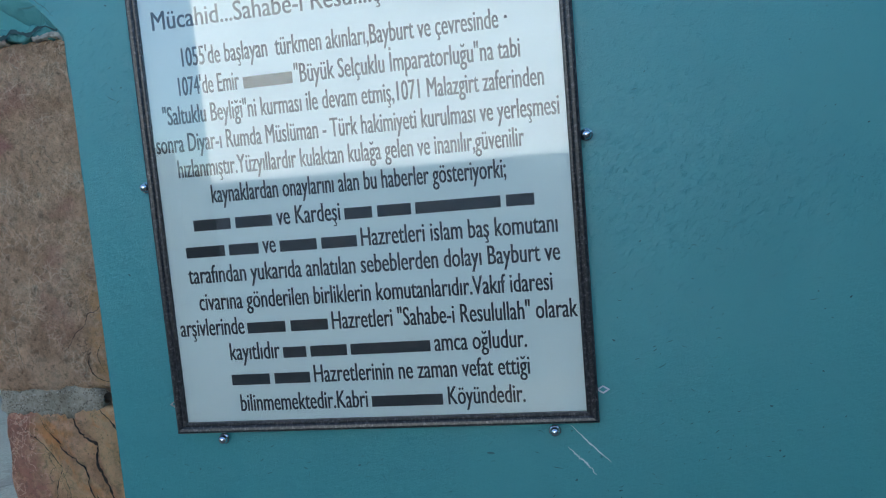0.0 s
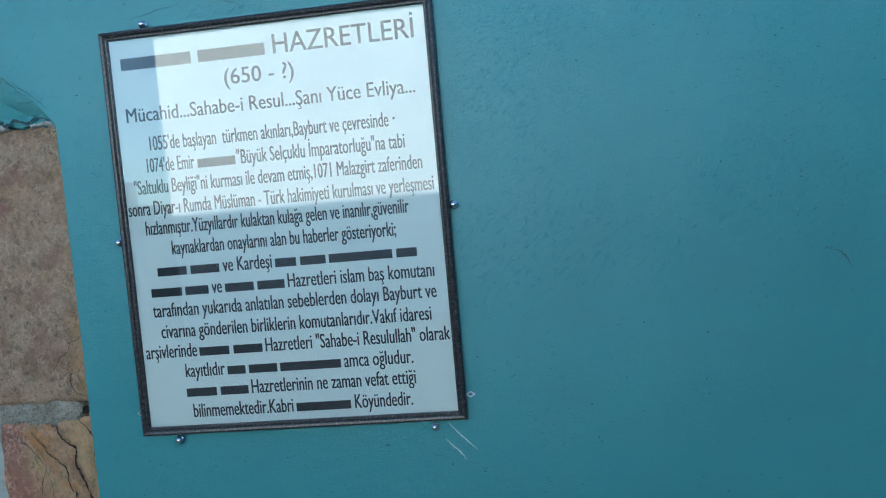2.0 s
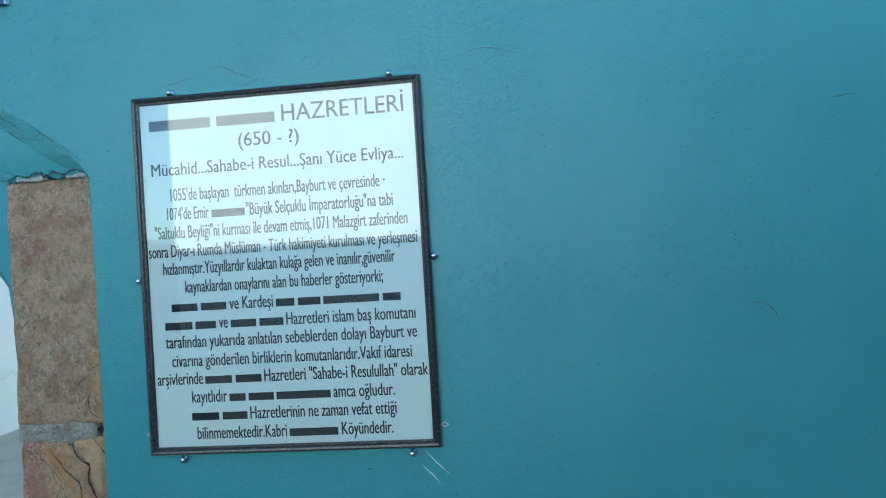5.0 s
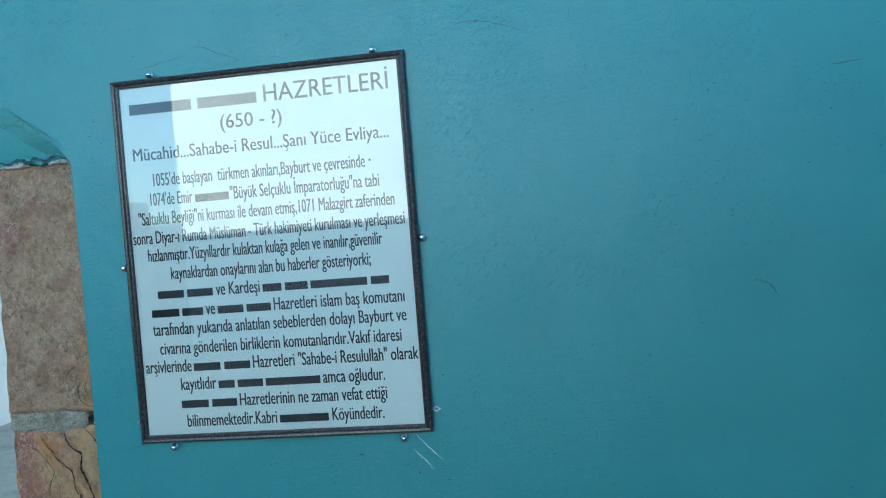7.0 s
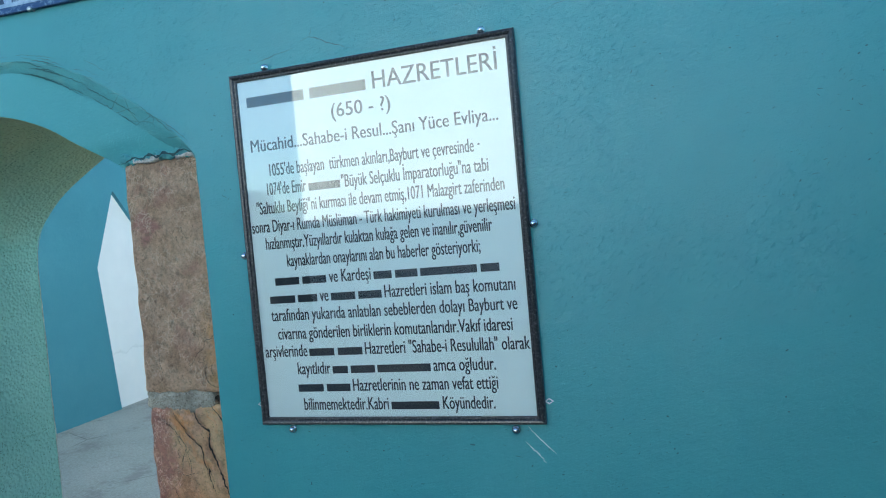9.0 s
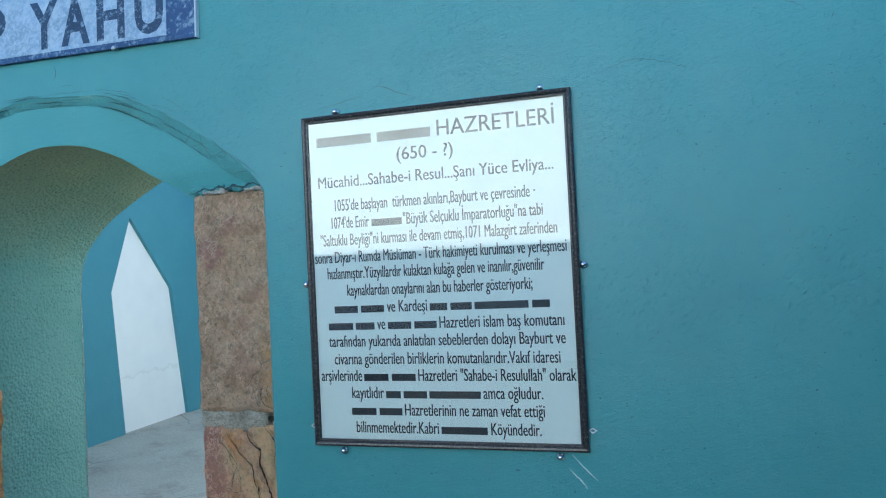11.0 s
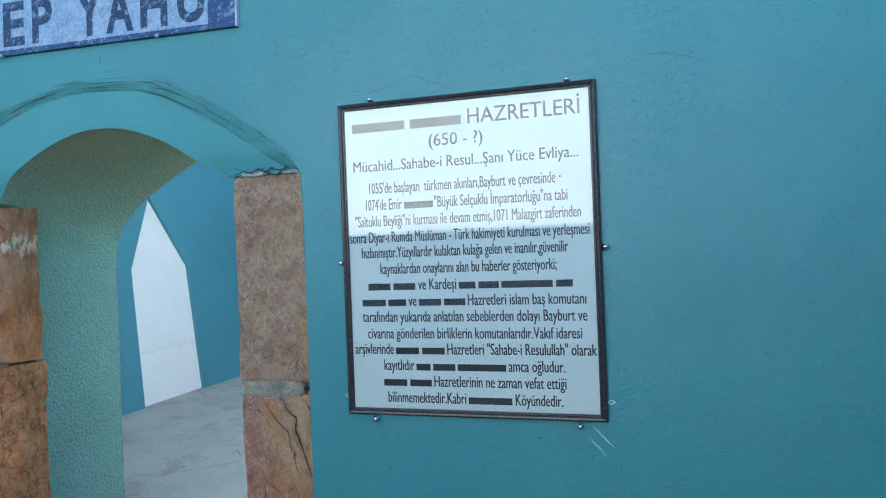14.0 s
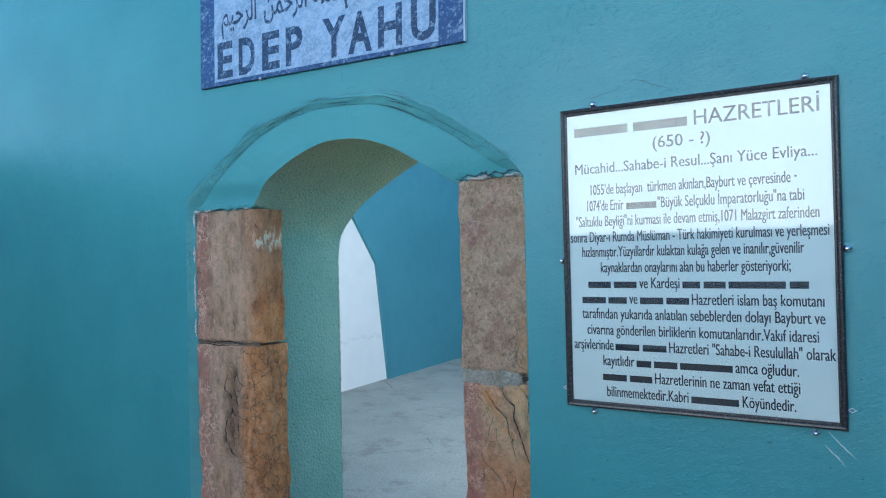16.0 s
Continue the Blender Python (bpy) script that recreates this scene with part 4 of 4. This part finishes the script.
BASE = {"ş": "s", "ğ": "g", "İ": "I", "Ş": "S"}


def marked(body):
    """Glyphs of a text whose cedillas, breves and capital dots are added to the plain letters."""
    plain = "".join(BASE.get(c, c) for c in body)
    bm = glyphs(plain)
    for i, c in enumerate(body):
        if c not in BASE:
            continue
        one, upto = glyphs(BASE[c]), glyphs(plain[:i + 1])
        (lo, hi), (_, right) = extent(one), extent(upto)
        one.free()
        upto.free()
        x = right - (hi - lo) / 2
        if c in "şŞ":
            polys = [((-0.03, 0.0), (0.03, 0.0), (0.03, -0.075), (-0.03, -0.075)), ((0.0, -0.06), (0.03, -0.06), (0.085, -0.11), (0.085, -0.16), (0.03, -0.12)),
                     ((0.085, -0.14), (0.085, -0.17), (0.03, -0.215), (-0.08, -0.21), (-0.08, -0.165), (0.02, -0.165))]
        elif c == "ğ":
            arc = [(math.cos(t * math.pi / 6), math.sin(t * math.pi / 6)) for t in range(6, 13)]
            polys = [((0.13 * a[0], 0.67 + 0.12 * a[1]), (0.13 * b[0], 0.67 + 0.12 * b[1]), (0.08 * b[0], 0.67 + 0.065 * b[1]), (0.08 * a[0], 0.67 + 0.065 * a[1])) for a, b in zip(arc, arc[1:])]
        else:
            polys = [((-0.05, 0.75), (0.05, 0.75), (0.05, 0.86), (-0.05, 0.86))]
        for p in polys:
            bm.faces.new([bm.verts.new((x + u, v, 0)) for u, v in p])
    return bm


def run_of_text(body, x0, x1, z, cap, y, bold):
    """One printed run between x0 and x1."""
    em = cap / 0.682
    bm = marked(body)
    lo, hi = extent(bm)
    for v in bm.verts:
        v.co = Vector((x0 + (x1 - x0) * (v.co.x - lo) / (hi - lo), y, z + v.co.y * em))
    return embolden(bm, bold)


def text_bar(x0, x1, z, cap, y):
    bm = bmesh.new()
    bm.faces.new([bm.verts.new((x, y, zz)) for x, zz in ((x0, z), (x1, z), (x1, z + cap * 0.62), (x0, z + cap * 0.62))])
    return bm


# ---------------------------------------------------------------- framed information sign
SX0, SX1, SZ0, SZ1 = -0.4085, 0.4115, 0.848, 1.849
sign = thing("information_sign", "framed white information board with dark Turkish text under glass", "sign", at=((SX0 + SX1) / 2, 0, SZ0))
origin = Matrix.Translation(-sign.location)


def sign_part(name, bm, mat, label=""):
    bmesh.ops.transform(bm, matrix=origin, verts=bm.verts)
    return part(name, bm, mat, sign, label)


FW = 0.0215
sign_part("board", box_bm(SX0 + 0.006, SX1 - 0.006, -0.009, -0.002, SZ0 + 0.006, SZ1 - 0.006), M_BOARD, "white printed board")
# each line: its runs with the stretch of the line that they take (None: a plain bar), from x, to x, height, capital
LINES = [
    (((None, 0, 0.248), (None, 0.273, 0.504), ("HAZRETLERİ", 0.532, 1)), -0.362, 0.362, 1.754, 0.046),
    ((("(650 - ?)", 0, 1),), -0.104, 0.068, 1.694, 0.037),
    ((("Mücahid...Sahabe-i Resul...Şanı Yüce Evliya...", 0, 1),), -0.362, 0.354, 1.628, 0.034),
    ((("1055'de başlayan  türkmen akınları,Bayburt ve çevresinde", 0, 0.974), ("·", 0.992, 1)), -0.310, 0.300, 1.556, 0.034),
    ((("1074'de Emir", 0, 0.189), (None, 0.202, 0.352), ('"Büyük Selçuklu İmparatorluğu"na tabi', 0.359, 1)), -0.323, 0.318, 1.503, 0.034),
    ((('"Saltuklu Beyliği"ni kurması ile devam etmiş,1071 Malazgirt zaferinden', 0, 1),), -0.362, 0.355, 1.451, 0.034),
    ((("sonra Diyar-ı Rumda Müslüman - Türk hakimiyeti kurulması ve yerleşmesi", 0, 1),), -0.383, 0.378, 1.399, 0.034),
    ((("hızlanmıştır.Yüzyıllardır kulaktan kulağa gelen ve inanılır,güvenilir", 0, 1),), -0.344, 0.314, 1.350, 0.034),
    ((("kaynaklardan onaylarını alan bu haberler gösteriyorki;", 0, 1),), -0.282, 0.278, 1.298, 0.034),
    (((None, 0, 0.115), (None, 0.130, 0.242), ("ve Kardeşi", 0.256, 0.444), (None, 0.457, 0.537), (None, 0.552, 0.648), (None, 0.660, 0.895), (None, 0.910, 0.985)), -0.326, 0.334, 1.246, 0.034),
    (((None, 0, 0.113), (None, 0.125, 0.210), ("ve", 0.222, 0.258), (None, 0.270, 0.373), (None, 0.386, 0.483), ("Hazretleri islam baş komutanı", 0.495, 1)), -0.348, 0.361, 1.195, 0.034),
    ((("tarafından yukarıda anlatılan sebeblerden dolayı Bayburt ve", 0, 1),), -0.349, 0.362, 1.145, 0.034),
    ((("civarına gönderilen birliklerin komutanlarıdır.Vakıf idaresi", 0, 1),), -0.333, 0.345, 1.092, 0.034),
    ((("arşivlerinde", 0, 0.173), (None, 0.182, 0.283), (None, 0.297, 0.394), ('Hazretleri "Sahabe-i Resulullah" olarak', 0.405, 1)), -0.379, 0.386, 1.042, 0.034),
    ((("kayıtlıdır", 0, 0.177), (None, 0.189, 0.270), (None, 0.285, 0.411), (None, 0.424, 0.691), ("amca oğludur.", 0.705, 1)), -0.281, 0.292, 0.991, 0.034),
    (((None, 0, 0.136), (None, 0.153, 0.277), ("Hazretlerinin ne zaman vefat ettiği", 0.292, 1)), -0.284, 0.294, 0.941, 0.034),
    ((("bilinmemektedir.Kabri", 0, 0.463), (None, 0.478, 0.725), ("Köyündedir.", 0.744, 1)), -0.271, 0.282, 0.889, 0.034),
]
for n, (runs, x0, x1, z, cap) in enumerate(LINES):
    for body, u0, u1 in runs:
        a, b = x0 + (x1 - x0) * u0, x0 + (x1 - x0) * u1
        if body is None:
            sign_part("text_bar", text_bar(a, b, z, cap, -0.0096), M_INK)
        else:
            sign_part("text_line", run_of_text(body, a, b, z, cap, -0.0096, 0.0005 if n < 3 else 0.0006), M_INK)
pane = sign_part("glass_pane", box_bm(SX0 + 0.008, SX1 - 0.008, -0.0145, -0.012, SZ0 + 0.008, SZ1 - 0.008), M_GLASS, "clear reflecting glass")
pane.visible_shadow = False

# mitred moulding: across the width, the depth of the face
MOULD = [(0.0, -0.001), (0.0, -0.014), (0.002, -0.0175), (0.006, -0.020), (0.011, -0.0185), (0.014, -0.0155), (0.0165, -0.0167), (0.0195, -0.0163), (FW, -0.0148), (FW, -0.001)]
CORNERS = [(SX0, SZ0, 1, 1), (SX1, SZ0, -1, 1), (SX1, SZ1, -1, -1), (SX0, SZ1, 1, -1)]
for i in range(4):
    rows = []
    for cx, cz, sx, sz in (CORNERS[i], CORNERS[(i + 1) % 4]):
        rows.append([(cx + sx * u, d, cz + sz * u) for u, d in MOULD])
    a, b = rows
    steps = 12
    rows = [[tuple(p[k] + (q[k] - p[k]) * s / steps for k in range(3)) for p, q in zip(a, b)] for s in range(steps + 1)]
    bm = strip(rows)
    bmesh.ops.recalc_face_normals(bm, faces=bm.faces)
    sign_part("frame_side", bm, M_FRAME, "dark brown moulded wooden frame side")


# ---------------------------------------------------------------- screws and hooks
def lathe(points, seg=14):
    """A turned shape round the y axis."""
    bm = bmesh.new()
    rings = []
    for r, y in points:
        rings.append([bm.verts.new((r * math.cos(a * math.tau / seg), y, r * math.sin(a * math.tau / seg))) for a in range(seg)] if r > 0 else [bm.verts.new((0, y, 0))])
    for a, b in zip(rings, rings[1:]):
        for i in range(seg):
            j = (i + 1) % seg
            if len(a) == 1:
                bm.faces.new((a[0], b[j], b[i]))
            elif len(b) == 1:
                bm.faces.new((a[i], a[j], b[0]))
            else:
                bm.faces.new((a[i], a[j], b[j], b[i]))
    bmesh.ops.recalc_face_normals(bm, faces=bm.faces)
    return bm


screw = thing("fixing_screw", "shiny chrome dome-headed screw at the sign frame", "screw", group="screws round the sign", at=(-0.295, 0, 1.858))
smooth(part("head", lathe([(0.004, -0.010), (0.0085, -0.011), (0.009, -0.013), (0.0082, -0.017), (0.006, -0.020), (0.003, -0.0215), (0, -0.022)]), M_CHROME, screw))
part("shank", lathe([(0.0035, 0.004), (0.0035, -0.011)]), M_STEEL, screw)
smooth(part("washer", lathe([(0.004, -0.0115), (0.0105, -0.010), (0.0112, -0.0085), (0.010, -0.007), (0.0035, -0.007)]), M_CHROME, screw))
for x, z in ((0.328, 1.857), (0.421, 1.359), (-0.416, 1.338), (-0.315, 0.834), (0.331, 0.833)):
    copy_thing(screw, pose(x, 0, z))


def diamond(name, x, z, w, h, label):
    bm = bmesh.new()
    rows = []
    for s, y in ((1.0, -0.001), (1.0, -0.004), (0.66, -0.004), (0.66, -0.001)):
        rows.append([(w * s * a, y, h * s * b) for a, b in ((1, 0), (0, 1), (-1, 0), (0, -1), (1, 0))])
    ob = part(name, strip(rows), M_EDGE if x > 0 else M_STEEL)
    ob.location = (x, 0, z)
    return tagged(ob, label, "hook", "hanger plates beside the sign")


diamond("hanger_plate", 0.4215, 0.905, 0.012, 0.0075, "small pale diamond-shaped metal hanger plate on the wall")
diamond("hanger_plate", -0.4155, 0.905, 0.010, 0.0065, "small dark diamond-shaped metal hanger plate half behind the frame")

# ---------------------------------------------------------------- blue courtesy sign over the arch
BX, BZ, BW, BH, BT = -2.184, 2.180, 1.417, 0.452, 0.016
plate = thing("courtesy_sign", "weathered blue and white board lettered EDEP YAHU above the arch", "sign")
plate.matrix_basis = pose(BX, 0, BZ, 0, 1.0, 0)
part("panel", box_bm(0, BW - 0.006, -BT, -0.001, 0, BH, bevel=0.0015), M_BLUE, plate, "faded blue board")
part("edge_strip", box_bm(BW - 0.006, BW, -BT - 0.001, -0.001, 0, BH), M_EDGE, plate, "pale strip along the right board edge")
part("field", box_bm(0.096, BW - 0.113, -BT - 0.0015, -BT + 0.001, 0.019, BH - 0.040), M_PALE, plate, "faded pale lettering field")
LET = [("E", -2.067, -1.9679), ("D", -1.9302, -1.8282), ("E", -1.7846, -1.6805), ("P", -1.6449, -1.5488), ("Y", -1.4398, -1.3189), ("A", -1.306, -1.1861), ("H", -1.1564, -1.0425), ("U", -1.0018, -0.8899)]
for ch, x0, x1 in LET:
    bm = glyphs(ch, 0.034)
    lo, hi = extent(bm)
    zs = [v.co.y for v in bm.verts]
    b0, t0 = min(zs), max(zs)
    for v in bm.verts:
        v.co = Vector((x0 - BX + (x1 - x0) * (v.co.x - lo) / (hi - lo), -BT - 0.0026, 0.030 + 0.168 * (v.co.y - b0) / (t0 - b0)))
    part("letter", bm, M_LETTER, plate)
# the opening formula, word by word from the right, in joined letter forms
WORDS = [('\ufee2\ufef4\ufea3\ufeae\ufedf\ufe8d', -2.0392, -1.8183, 0.235, 0.15), ('\ufee6\ufee4\ufea3\ufeae\ufedf\ufe8d', -1.772, -1.525, 0.235, 0.15), ('\ufeea\ufee0\ufedf\ufe8d', -1.492, -1.37, 0.232, 0.15), ('\ufee2\u0640\u0640\u0640\u0640\u0640\u0640\u0640\ufeb4\ufe91', -1.325, -0.9196, 0.24, 0.135)]
for w, x0, x1, z, em in WORDS:
    bm = glyphs(w, 0.012)
    lo, hi = extent(bm)
    for v in bm.verts:
        v.co = Vector((x0 - BX + (x1 - x0) * (v.co.x - lo) / (hi - lo), -BT - 0.0026, z + 0.035 + em * v.co.y))
    part("arabic_word", bm, M_LETTER, plate)
pin = thing("sign_screw", "small pale zinc screw holding the blue board", "screw", group="screws of the blue board", at=(-1.797, -0.012, 2.172))
smooth(part("head", lathe([(0.0, -0.004), (0.0035, -0.005), (0.0075, -0.0055), (0.0085, -0.008), (0.006, -0.011), (0, -0.012)]), M_STEEL, pin))
part("shank", lathe([(0.003, 0.012), (0.003, -0.006)]), M_STEEL, pin)
for x, z in ((-1.089, 2.160), (-1.832, 2.634), (-1.09, 2.620)):
    copy_thing(pin, pose(x, -0.012, z))
